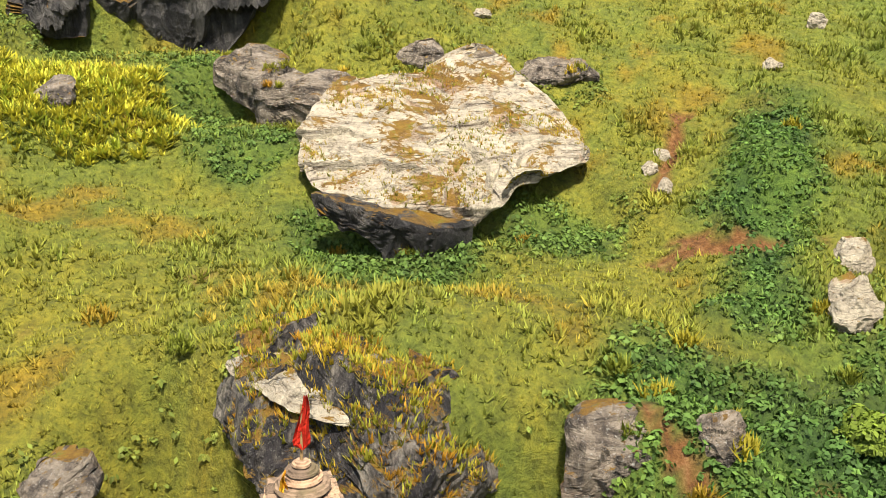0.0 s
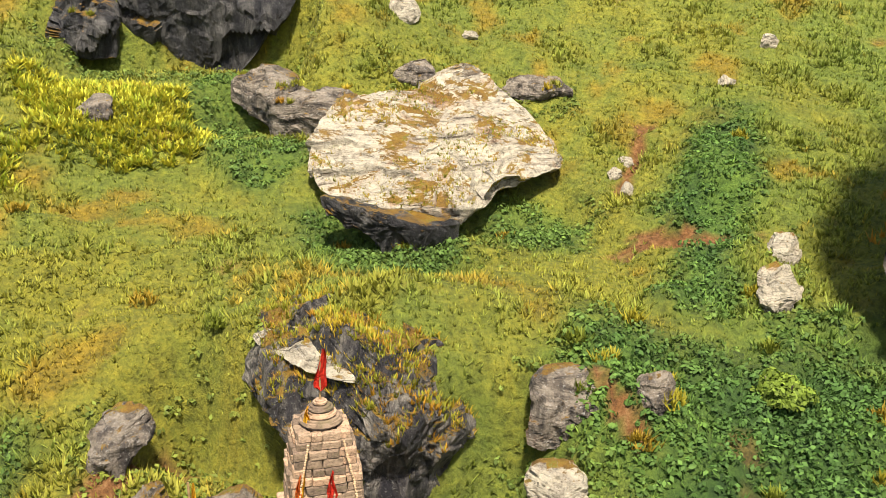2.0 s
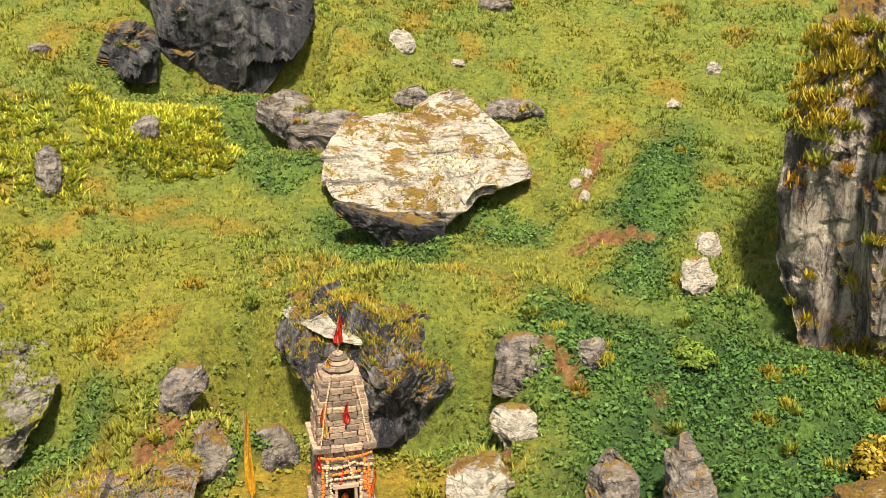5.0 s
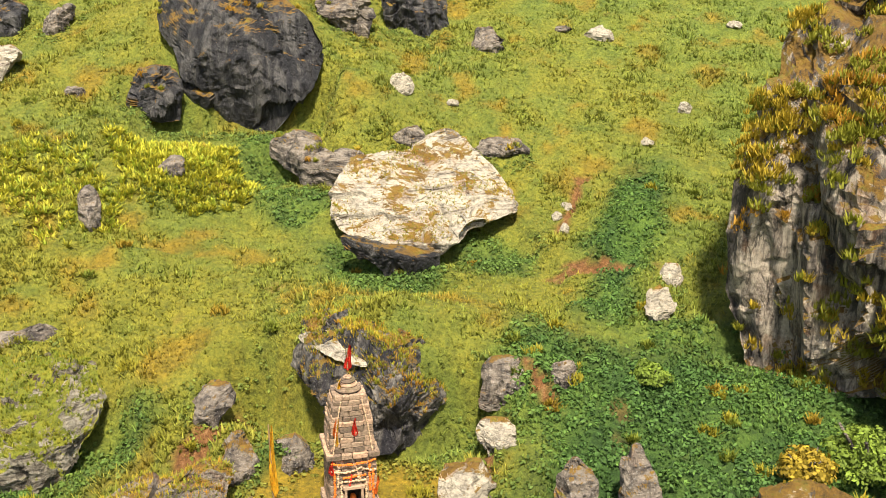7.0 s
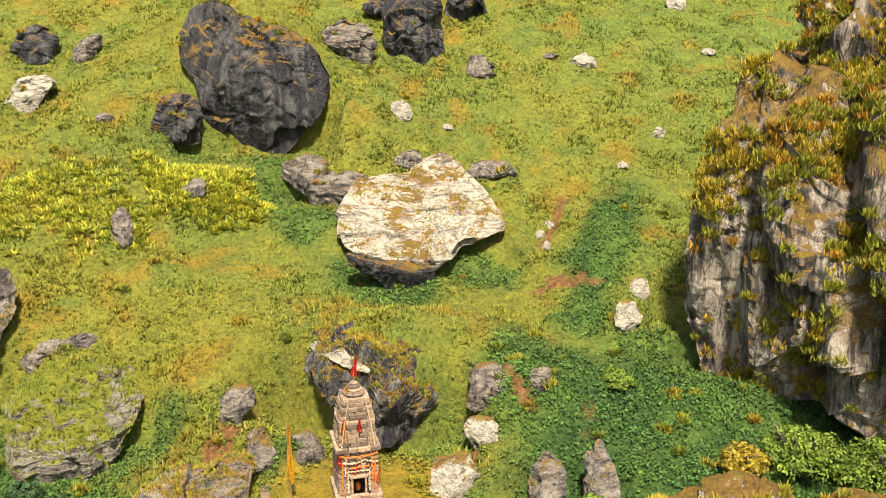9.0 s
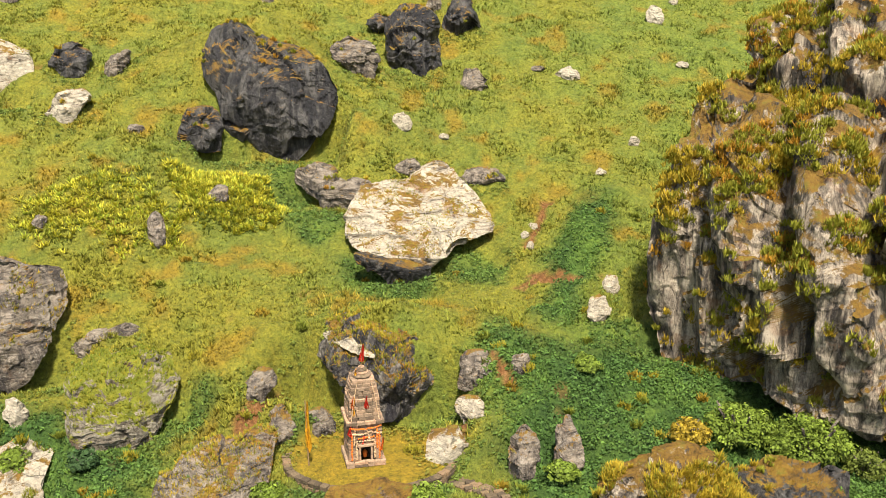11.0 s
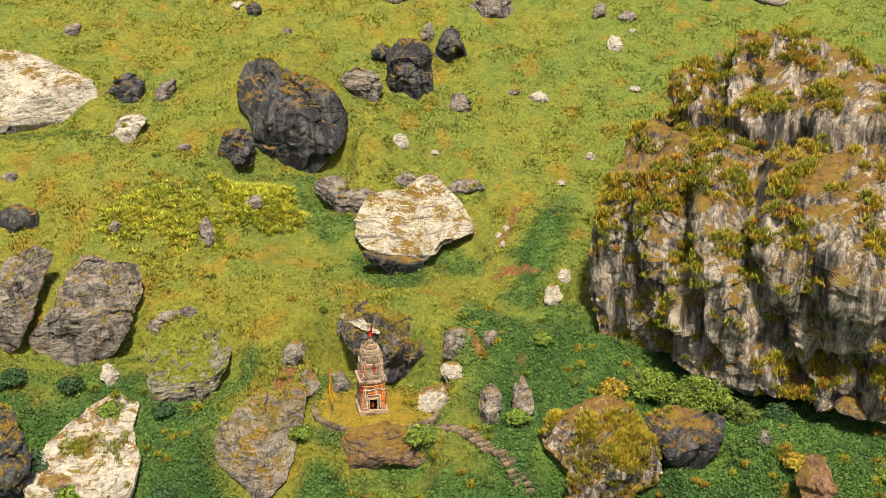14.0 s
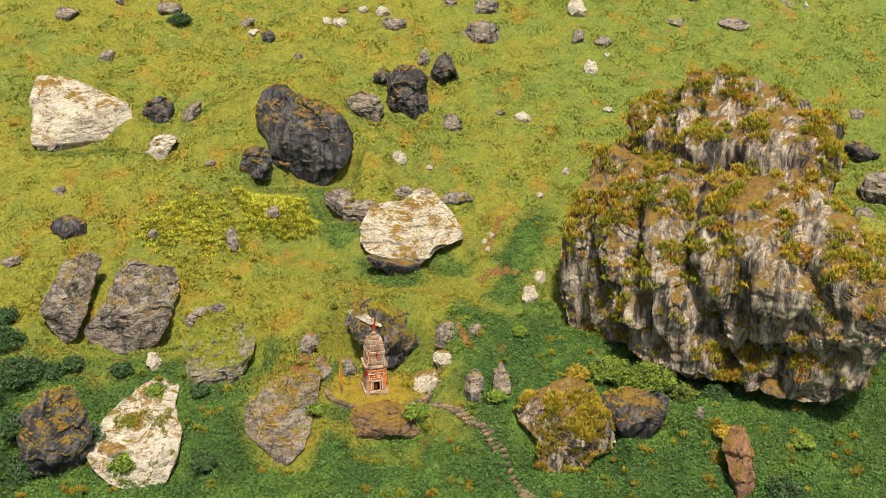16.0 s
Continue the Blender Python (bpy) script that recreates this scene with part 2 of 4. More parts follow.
    if rust:
        red = ramp_of(nodes, links, noise_of(nodes, links, co, 0.45, 8, 0.7, 0.5), [(0.56, (0, 0, 0)), (0.63, (1, 1, 1))])
        colour = mixed(nodes, links, math_of(nodes, links, "MULTIPLY", red, rust), colour, (0.24, 0.10, 0.03))
    geometry = nodes.new("ShaderNodeNewGeometry")
    split = nodes.new("ShaderNodeSeparateXYZ")
    links.new(geometry.outputs["Normal"], split.inputs[0])
    patch = noise_of(nodes, links, co, 0.42, 12, 0.76, 0.5)
    cover = math_of(nodes, links, "ADD", math_of(nodes, links, "MULTIPLY", split.outputs["Z"], 0.36), math_of(nodes, links, "MULTIPLY", patch, 1.25))
    cover = ramp_of(nodes, links, cover, [(1.02 - 0.35 * moss, (0, 0, 0)), (1.06 - 0.35 * moss, (1, 1, 1))])
    green = ramp_of(nodes, links, noise_of(nodes, links, co, 0.9, 10, 0.8), [(0.36, (0.045, 0.030, 0.008)), (0.45, (0.125, 0.066, 0.012)), (0.54, (0.19, 0.105, 0.014)), (0.64, (0.125, 0.118, 0.016))])
    if greens:
        green = ramp_of(nodes, links, noise_of(nodes, links, co, 0.9, 10, 0.8), [(0.36, (0.07, 0.08, 0.009)), (0.48, (0.15, 0.155, 0.013)), (0.60, (0.20, 0.18, 0.014))])
    colour = mixed(nodes, links, cover, colour, green)
    links.new(colour, b.inputs["Base Color"])
    relief = math_of(nodes, links, "ADD", math_of(nodes, links, "MULTIPLY", layered, 1.0), math_of(nodes, links, "MULTIPLY", fine, 0.6))
    relief = math_of(nodes, links, "SUBTRACT", relief, math_of(nodes, links, "MULTIPLY", line, 0.3))
    bump(nodes, links, relief, 1.0, 0.30, b)
    return m


UPRIGHT = (1.5, 1.5, 0.35)
PALE = rock_material("pale_rock", (0.42, 0.365, 0.265), (0.33, 0.28, 0.205), (0.10, 0.075, 0.05), 0.37, 0.16, rust=0.45)
MID = rock_material("grey_rock", (0.25, 0.205, 0.155), (0.145, 0.115, 0.085), (0.035, 0.028, 0.024), 0.46, 0.16, rust=0.2)
# DARK also carries the painted shade of the white boulder's underside
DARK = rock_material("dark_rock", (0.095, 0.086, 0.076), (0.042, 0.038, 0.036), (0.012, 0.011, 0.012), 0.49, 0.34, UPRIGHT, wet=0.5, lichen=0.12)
CLIFF = rock_material("cliff_rock", (0.44, 0.36, 0.265), (0.20, 0.155, 0.115), (0.016, 0.013, 0.012), 0.485, 0.60, UPRIGHT, rust=0.3, wet=0.7, lichen=0.2)
MOSSY = rock_material("mossy_rock", (0.30, 0.26, 0.19), (0.17, 0.14, 0.10), (0.04, 0.03, 0.02), 0.42, 0.62, rust=0.3, greens=True)
RUST = rock_material("rusty_rock", (0.26, 0.13, 0.06), (0.20, 0.10, 0.05), (0.05, 0.035, 0.025), 0.40, 0.7, UPRIGHT, rust=0.8)
SHELTER = rock_material("shelter_rock", (0.19, 0.165, 0.135), (0.05, 0.043, 0.040), (0.015, 0.013, 0.016), 0.505, 0.36, UPRIGHT, wet=0.55, lichen=0.2)
BROWN = rock_material("brown_rock", (0.20, 0.13, 0.075), (0.13, 0.08, 0.045), (0.04, 0.025, 0.015), 0.43, 0.75, rust=0.5, lichen=0.15)
STONES = {"pale": PALE, "mid": MID, "dark": DARK, "cliff": CLIFF, "moss": MOSSY, "rust": RUST, "shelter": SHELTER, "brown": BROWN}


def plant_material(name, roughness=0.7, gloss=0.2):
    """Leaves and blades, coloured by their mesh's tint attribute, with some light passing through."""
    m, nodes, links, b = material(name, roughness)
    a = nodes.new("ShaderNodeAttribute")
    a.attribute_name = "tint"
    links.new(a.outputs["Color"], b.inputs["Base Color"])
    b.inputs["Specular IOR Level"].default_value = gloss
    thin = nodes.new("ShaderNodeBsdfTranslucent")
    links.new(a.outputs["Color"], thin.inputs["Color"])
    both = nodes.new("ShaderNodeMixShader")
    both.inputs[0].default_value = 0.3
    links.new(b.outputs[0], both.inputs[1])
    links.new(thin.outputs[0], both.inputs[2])
    links.new(both.outputs[0], nodes["Material Output"].inputs["Surface"])
    return m


PLANT = plant_material("plant")


def ground_material():
    m, nodes, links, b = material("pasture", 0.95)
    a = nodes.new("ShaderNodeAttribute")
    a.attribute_name = "tint"
    e = nodes.new("ShaderNodeAttribute")
    e.attribute_name = "earth"
    co = nodes.new("ShaderNodeTexCoord").outputs["Object"]
    fine = noise_of(nodes, links, co, 3.5, 8, 0.75)
    clump = noise_of(nodes, links, co, 0.9, 5, 0.65)
    grass = mixed(nodes, links, 1.0, a.outputs["Color"], ramp_of(nodes, links, fine, [(0.3, (0.30, 0.34, 0.3)), (0.5, (0.85, 0.85, 0.8)), (0.7, (1.35, 1.25, 1.0))]), "MULTIPLY")
    grass = mixed(nodes, links, 0.7, grass, ramp_of(nodes, links, clump, [(0.3, (0.55, 0.65, 0.6)), (0.6, (1.1, 1.05, 1))]), "MULTIPLY")
    mud = ramp_of(nodes, links, fine, [(0.3, (0.04, 0.019, 0.008)), (0.5, (0.15, 0.062, 0.016)), (0.7, (0.28, 0.15, 0.06))])
    links.new(mixed(nodes, links, e.outputs["Fac"], grass, mud), b.inputs["Base Color"])
    bump(nodes, links, math_of(nodes, links, "ADD", fine, clump), 1.0, 0.3, b)
    return m


PASTURE = ground_material()


# ---- mesh helpers ----
def mesh_of(name, verts, faces, mat, tints=None, smooth=False):
    me = bpy.data.meshes.new(name)
    verts, faces = np.asarray(verts, np.float32), np.asarray(faces, np.int32)
    n, k = faces.shape
    me.vertices.add(len(verts))
    me.vertices.foreach_set("co", verts.ravel())
    me.loops.add(n * k)
    me.loops.foreach_set("vertex_index", faces.ravel())
    me.polygons.add(n)
    me.polygons.foreach_set("loop_start", np.arange(0, n * k, k, dtype=np.int32))
    me.polygons.foreach_set("use_smooth", np.full(n, smooth))
    me.update(calc_edges=True)
    me.validate()
    if tints is not None:
        a = me.attributes.new("tint", "FLOAT_COLOR", "POINT")
        a.data.foreach_set("color", np.c_[np.clip(tints, 0, 1), np.ones(len(verts))].astype(np.float32).ravel())
    me.materials.append(mat)
    return me


def part(name, bm, mat, parent, label=""):
    """One mesh object under a thing or a part, from a bmesh in the parent's own space."""
    me = bpy.data.meshes.new(name)
    bm.to_mesh(me)
    bm.free()
    me.materials.append(mat)
    ob = new(name, me)
    ob.parent = parent
    return tagged(ob, label)


# ---- ground ----
def spread(a, b, step, far_a, far_b):
    inner = np.arange(a, b + step / 2, step)
    left = a - np.cumsum(step * 1.25 ** np.arange(1, 60))
    right = b + np.cumsum(step * 1.25 ** np.arange(1, 60))
    return np.concatenate([left[left > far_a][::-1], inner, right[right < far_b]])


def build_ground():
    xs, ys = spread(-68, 80, 0.4, -2200, 2200), spread(-14, 112, 0.4, -900, 2200)
    gx, gy = np.meshgrid(xs, ys)
    gz = height(gx, gy)
    v = np.stack([gx.ravel(), gy.ravel(), gz.ravel()], 1)
    i = np.arange(len(ys) - 1)[:, None] * len(xs) + np.arange(len(xs) - 1)[None]
    i = i.ravel()
    f = np.stack([i, i + 1, i + 1 + len(xs), i + len(xs)], 1)
    rng = np.random.default_rng(1)
    # tint cut by a fifth, standing in for self-shadowing between the grass blades
    me = mesh_of("ground", v, f, PASTURE, 0.80 * tint(v[:, 0], v[:, 1], rng.uniform(-0.3, 0.3, len(v))), True)
    e = me.attributes.new("earth", "FLOAT", "POINT")
    e.data.foreach_set("value", soil(v[:, 0], v[:, 1]).astype(np.float32))
    tagged(new("ground", me), "steep Himalayan pasture hillside with bare earth patches", "ground", kind="structure")


build_ground()


# ---- boulders ----
def rock_mesh(name, profile, depth, yaw, lean, mat, seed, n=96, rough=1.0, bulge=0.28, flute=0.0, undercut=0.0, blocky=False, overhang=0.9, recede=None, clefts=()):
    """A boulder: an upright profile that bulges to the front and tapers to the back, broken into facets and worn."""
    rng = np.random.default_rng(seed)
    p = np.array(profile, float)
    low, tall = p[:, 1].min(), np.ptp(p[:, 1])
    q = np.roll(p, -1, 0)
    p = np.stack([0.87 * p + 0.13 * q, 0.13 * p + 0.87 * q], 1).reshape(-1, 2)
    q = np.vstack([p, p[:1]])
    s = np.r_[0, np.cumsum(np.hypot(*np.diff(q, axis=0).T))]
    at = np.linspace(0, s[-1], n, endpoint=False)
    p = np.stack([np.interp(at, s, q[:, 0]), np.interp(at, s, q[:, 1])], 1)
    c = p.mean(0)
    size = np.ptp(p, axis=0)
    front = np.linspace(0.03, 1.0, max(8, n // 6))
    back = np.linspace(0.06, 1.0, max(6, n // 10))
    power = 7.0 if blocky else 2.6
    rings = [(k, -bulge * depth * (1 - k ** 2.4)) for k in front] + [(max(0.05, (1 - b ** power) ** 0.6), b * depth) for b in back]
    v = []
    for k, d in rings:
        u = c + k * (p - c)
        v.append(np.stack([u[:, 0], np.full(n, d), u[:, 1]], 1))
    v = np.concatenate(v)
    mid, half = v.mean(0), np.ptp(v, axis=0) / 2
    w = (v - mid) / half
    for _ in range(9):                                   # broad broken faces on the front
        k = rng.normal(size=3) * (0.55, 0.2, 0.55) + (0, -1, 0)
        k /= np.linalg.norm(k)
        off = np.quantile(w @ k, rng.uniform(0.72, 0.95))
        w[:, 1] -= np.maximum(w @ k - off, 0) * k[1] / (0.2 + 0.8 * k[1] ** 2)
    v = w * half + mid
    if undercut:
        v[:, 1] += np.maximum(low + undercut * tall - v[:, 2], 0) * overhang * ramp(0.55 * depth - v[:, 1], 0, 0.5 * depth)
    v[:, 1] += lean * v[:, 2]
    if recede:                                           # the upper part lies back
        v[:, 1] += np.maximum(v[:, 2] - recede[0], 0) * recede[1]
    r = len(rings)
    i = (np.arange(r - 1)[:, None] * n + np.arange(n)[None]).ravel()
    j = (np.arange(r - 1)[:, None] * n + (np.arange(n) + 1)[None] % n).ravel()
    faces = np.stack([i, j, j + n, i + n], 1)
    turning = np.sum(p[:, 0] * np.roll(p[:, 1], -1) - p[:, 1] * np.roll(p[:, 0], -1))
    if turning > 0:
        faces = faces[:, ::-1]
    me = mesh_of(name, v, faces, mat, smooth=True)
    nor = np.empty(len(v) * 3, np.float32)
    me.vertex_normals.foreach_get("vector", nor)
    nor = nor.reshape(-1, 3)
    bpy.data.meshes.remove(me)
    scale = min(float(min(size.min(), depth)), 9.0)
    warp = v + np.stack([fbm(v / (0.3 * scale) + k * 9, seed + k, 3) for k in range(3)], 1) * 0.18 * scale
    move = fbm(v / (0.6 * scale), seed, 3) * 0.05 * scale
    for count, steep, most, jump in ((11, 0.34, 0.075, 0.012), (45, 0.26, 0.035, 0.010), (260, 0.22, 0.016, 0.007)):    # facets, coarse to fine
        if count == 260 and n < 120:
            continue
        seeds = v[rng.integers(0, len(v), count)]
        tilt = rng.normal(size=(count, 3)) * steep * (0.8, 0.8, 1.0)
        near = np.argmin(((warp[:, None, :] - seeds[None]) * (1.0, 1.0, 1.4)) ** 2 @ np.ones(3), axis=1)
        move = move + np.clip(np.einsum("ij,ij->i", v - seeds[near], tilt[near]) * 0.5, -most * scale, most * scale) + rng.normal(size=count)[near] * jump * scale
    move = move + (0.2 - np.abs(fbm(v / (0.16 * scale), seed + 9, 4))) * 0.035 * scale
    if flute:                                            # upright ribs and clefts
        ribs = np.stack([v[:, 0] / 3.0, v[:, 1] / 6.0, v[:, 2] / 16.0], 1)
        move = move + flute * (0.22 - np.abs(fbm(ribs, seed + 2, 3))) * 2.2
    for u0, w0, u1, w1, wide, deep in clefts:            # deep joints between buttresses
        du, dw = u1 - u0, w1 - w0
        k = np.clip(((v[:, 0] - u0) * du + (v[:, 2] - w0) * dw) / (du * du + dw * dw), 0, 1)
        off = np.hypot(v[:, 0] - u0 - k * du, v[:, 2] - w0 - k * dw) + fbm(v / 1.8, seed + 5, 3) * 0.9
        move = move - deep * np.exp(-(off / wide) ** 2)
    move = move.reshape(r, n)
    for row, (k, _) in enumerate(rings):                 # even out where the rings grow small
        wide = int(min(n // 3, 1.3 / max(k, 0.02)))
        if wide > 1:
            move[row] = np.mean([np.roll(move[row], j - wide // 2) for j in range(wide)], axis=0)
    v = v + nor * (move.ravel() * rough)[:, None]
    ca, sa = math.cos(radians(yaw)), math.sin(radians(yaw))
    v = np.stack([v[:, 0] * ca - v[:, 1] * sa, v[:, 0] * sa + v[:, 1] * ca, v[:, 2]], 1)
    tip = np.array([v[:n].mean(0), v[-n:].mean(0)])
    v = np.vstack([v, tip])
    k, last = np.arange(n), (r - 1) * n
    caps = np.vstack([np.stack([(k + 1) % n, k, np.full(n, len(v) - 2)], 1), np.stack([last + k, last + (k + 1) % n, np.full(n, len(v) - 1)], 1)])
    if turning > 0:
        caps = caps[:, ::-1]
    return v, faces, caps, seed


def tri_mesh(name, v, quads, caps, mat):
    t = np.vstack([quads[:, [0, 1, 2]], quads[:, [0, 2, 3]], caps[:, :3]])
    return mesh_of(name, v, t, mat, smooth=False)


OCHRES = ((0.36, 0.255, 0.020), (0.23, 0.22, 0.020), (0.36, 0.185, 0.016))
GREENS = ((0.21, 0.205, 0.014), (0.15, 0.175, 0.016), (0.25, 0.21, 0.014))


def tufts(v, tris, amount, seed, tall=0.35, least=0.55, lawn=False, colours=OCHRES, clump=0.42):
    """Grass on what faces up of a rock: an even lawn, a lawn in patches, or round hummocks in scattered clusters."""
    rng = np.random.default_rng(seed + 900)
    a, b, c = v[tris[:, 0]], v[tris[:, 1]], v[tris[:, 2]]
    nor = np.cross(b - a, c - a)
    area = np.linalg.norm(nor, axis=1) / 2 + 1e-9
    up = nor[:, 2] / (2 * area)
    spot = (a + b + c) / 3
    spread_out = ramp(fbm(spot / 2.4, seed + 3, 4), -0.02, 0.06) if lawn == 'patches' else 1.0 if lawn else ramp(fbm(spot / 1.9, seed + 3, 3), -0.10, 0.12)
    wish = ramp(up, least, least + 0.12) * spread_out * area
    if wish.sum() < 1e-3:
        return None
    count = int(min(amount * wish.sum(), 45000))
    each = 1 if lawn else 22
    count = count // each
    if count < 2:
        return None
    pick = rng.choice(len(tris), count, p=wish / wish.sum())
    e1, e2 = rng.random((2, count, 1))
    flip = (e1 + e2) > 1
    e1, e2 = np.where(flip, 1 - e1, e1), np.where(flip, 1 - e2, e2)
    base = a[pick] + e1 * (b - a)[pick] + e2 * (c - a)[pick] - np.array((0, 0, 0.06))
    kind = np.clip(fbm(base / 2.3, seed + 4, 3) * 2.2 + 1.2 + rng.normal(0, 0.45, count), 0, 2.99).astype(int)
    if not lawn:
        base, kind = np.repeat(base, each, 0), np.repeat(kind, each)
        r = np.repeat(rng.uniform(0.3, 1.0, count) * clump, each)
        turn, q = rng.uniform(0, 2 * math.pi, len(base)), np.sqrt(rng.random(len(base)))
        base = base + np.stack([np.cos(turn) * q * r, np.sin(turn) * q * r, 0.6 * r * (1 - q ** 2)], 1)
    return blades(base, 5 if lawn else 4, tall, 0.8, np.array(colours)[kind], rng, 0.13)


def blades(base, number, tall, splay, shade, rng, width=0.11):
    """Triangular blades fanning out from each base point."""
    n = len(base)
    turn = rng.uniform(0, 2 * math.pi, (n, number))
    lean = rng.uniform(0.15, 1.0, (n, number)) * splay
    h = tall * rng.uniform(0.55, 1.35, (n, 1)) * rng.uniform(0.7, 1.2, (n, number))
    out = np.stack([np.cos(turn), np.sin(turn), np.zeros_like(turn)], -1)
    side = np.stack([-np.sin(turn), np.cos(turn), np.zeros_like(turn)], -1) * (width * h)[..., None]
    foot = base[:, None] + out * (0.12 * h)[..., None]
    tip = foot + out * (lean * h)[..., None] + np.array((0, 0, 1.0)) * (h * (1 - 0.35 * lean))[..., None]
    v = np.stack([foot - side, foot + side, tip], 2).reshape(-1, 3)
    f = np.arange(len(v)).reshape(-1, 3)
    # each blade is coloured darker at its foot and lighter at its tip
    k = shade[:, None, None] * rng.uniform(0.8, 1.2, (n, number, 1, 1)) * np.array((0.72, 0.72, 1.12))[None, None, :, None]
    return v, f, k.reshape(-1, 3)


FEET = []
# the dark label also falls on the white boulder's shade-coloured underside piece
ROCK_LABELS = {"pale": "pale weathered gneiss boulder with ochre moss patches", "mid": "grey layered boulder standing in the pasture", "dark": "dark stained boulder with moss on top",
               "cliff": "towering mossy rock crag with dark water stains", "moss": "flat boulder overgrown with green moss and grass", "brown": "brown mossy rock face below the temple terrace", "rust": "rust-coloured upright rock among shrubs",
               "shelter": "overhanging dark boulder with grassy top behind the temple"}


def boulder(name, place, yaw, lean, depth, style, profile, n=96, rough=1.0, bulge=0.28, flute=0.0, undercut=0.0, blocky=False, overhang=0.9, recede=None, clefts=(), label="", moss=11.0, tall=0.3, least=0.5, lawn=False, clump=0.42, sink=0.5):
    seed = int(abs(place[0] * 131 + place[1] * 17)) + 7
    mat = STONES[style]
    v, quads, caps, seed = rock_mesh(name, profile, depth, yaw, lean, mat, seed, n, rough, bulge, flute, undercut, blocky, overhang, recede, clefts)
    v[:, 2] -= sink * (1 - ramp(v[:, 2], v[:, 2].min(), v[:, 2].min() + 0.3 * np.ptp(v[:, 2])))
    ob = tagged(new(name, tri_mesh(name, v, quads, caps, mat)), label or ROCK_LABELS[style], "boulder")
    ob.location = (place[0], place[1], place[2] - (0.3 if n == 96 else 0.0))    # small ones sit deeper in the turf
    FEET.append((place[0], place[1], yaw, min(q[0] for q in profile), max(q[0] for q in profile), bulge * depth))
    if moss:
        tris = np.vstack([quads[:, [0, 1, 2]], quads[:, [0, 2, 3]]])
        made = tufts(v, tris, moss, seed, tall, least, lawn, GREENS if style == "moss" or place[0] < -25 and name == "pointed_boulder" else OCHRES, clump)
        if made:
            tuft = new("moss_tuft", mesh_of("moss_tuft", made[0], made[1], PLANT, made[2]))
            tuft.parent = ob
            tagged(tuft, "ochre and green grass tufts", kind="stuff")
    return ob


def stone(x, y, wide, tall, style):
    """A loose stone lying in the grass."""
    rng = np.random.default_rng(int(abs(x * 91 + y * 37)) + 3)
    k = np.linspace(0, 2 * math.pi, 9, endpoint=False) + rng.uniform(-0.25, 0.25, 9)
    r = rng.uniform(0.75, 1.1, 9)
    profile = [(float(0.5 * wide * a * math.cos(b)), float(tall * (0.38 + 0.6 * a * math.sin(b)))) for a, b in zip(r, k)]
    z = float(height(np.array([x]), np.array([y]))[0])
    v, quads, caps, _ = rock_mesh("stone", profile, max(wide, tall) * 0.8, rng.uniform(-25, 25), 0.35, STONES[style], int(abs(x * 91 + y * 37)) + 3, 32)
    ob = tagged(new("stone", tri_mesh("stone", v, quads, caps, STONES[style])), {"pale": "pale loose stone lying in the grass", "mid": "grey loose stone half sunk in grass", "dark": "dark loose rock in the pasture", "moss": "low rock overgrown with moss", "rust": "rusty red loose stone on bare earth"}[style], "stone", "loose stones")
    ob.location = (x, y, z - 0.05 * tall)
    return ob


# ---- rocks of the hillside ----
boulder("white_boulder", (-0.1, 37.2, 4.0), 14, 0.35, 5, "pale", [(-3.8, 2.2), (-3.5, 3.4), (-2.7, 4.5), (-1.3, 5.2), (1.0, 5.5), (2.7, 5.3), (4.5, 5.9), (6.1, 6.1), (7.2, 5.3), (8.3, 4.1), (8.6, 2.9), (8.3, 2.2), (6.4, 1.8), (4.8, 1.8), (3.3, 1.0), (2.5, 0.4), (1.2, 0.1), (-0.7, 0.5), (-2.6, 1.1), (-3.7, 1.8)], n=256, overhang=1.0, sink=0.0, bulge=0.1, rough=0.75, recede=(1.1, 1.75), lawn='patches', moss=26.0, tall=0.2, least=0.45)
# the white boulder's underside, its shade and stain put into a dark rock
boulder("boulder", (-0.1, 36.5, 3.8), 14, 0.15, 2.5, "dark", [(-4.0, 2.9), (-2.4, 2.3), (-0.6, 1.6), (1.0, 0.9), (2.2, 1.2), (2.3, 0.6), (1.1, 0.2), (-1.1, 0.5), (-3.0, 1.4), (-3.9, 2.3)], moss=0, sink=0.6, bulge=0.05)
boulder("dark_boulder", (-11.4, 52.4, 9.9), 0, 0.35, 8, "dark", [(-6.7, 10.9), (-4.9, 11.8), (-2.4, 9.9), (1.4, 9.2), (3.9, 7.8), (5.1, 5.7), (4.2, 3.3), (2.6, 1.2), (1.0, -0.1), (-1.2, 0.1), (-4.0, 0.8), (-6.1, 1.5), (-5.9, 4.2), (-7.5, 7.5), (-7.8, 9.3)], n=192, rough=0.6, bulge=0.16)
boulder("boulder", (-19.2, 53.0, 11.7), 5, 0.3, 4, "dark", [(-2.2, 1.6), (-0.8, 2.9), (1.7, 3.0), (2.2, -0.6), (0.3, -0.6), (-1.8, 0.4)])
boulder("column_boulder", (0.4, 65.3, 14.9), 0, 0.33, 5, "dark", [(-3.0, 3.7), (-2.6, 5.9), (-0.7, 7.2), (1.7, 6.6), (2.7, 4.1), (2.6, 1.1), (1.3, -0.2), (-0.9, -0.3), (-2.5, 0.6)], n=160, flute=0.35)
boulder("boulder", (-5.2, 62.5, 16.1), 0, 0.3, 4, "mid", [(-2.9, 2.8), (-0.7, 4.0), (1.4, 3.0), (2.1, 1.3), (1.1, -0.1), (-0.8, 0.4), (-2.3, 1.5)])
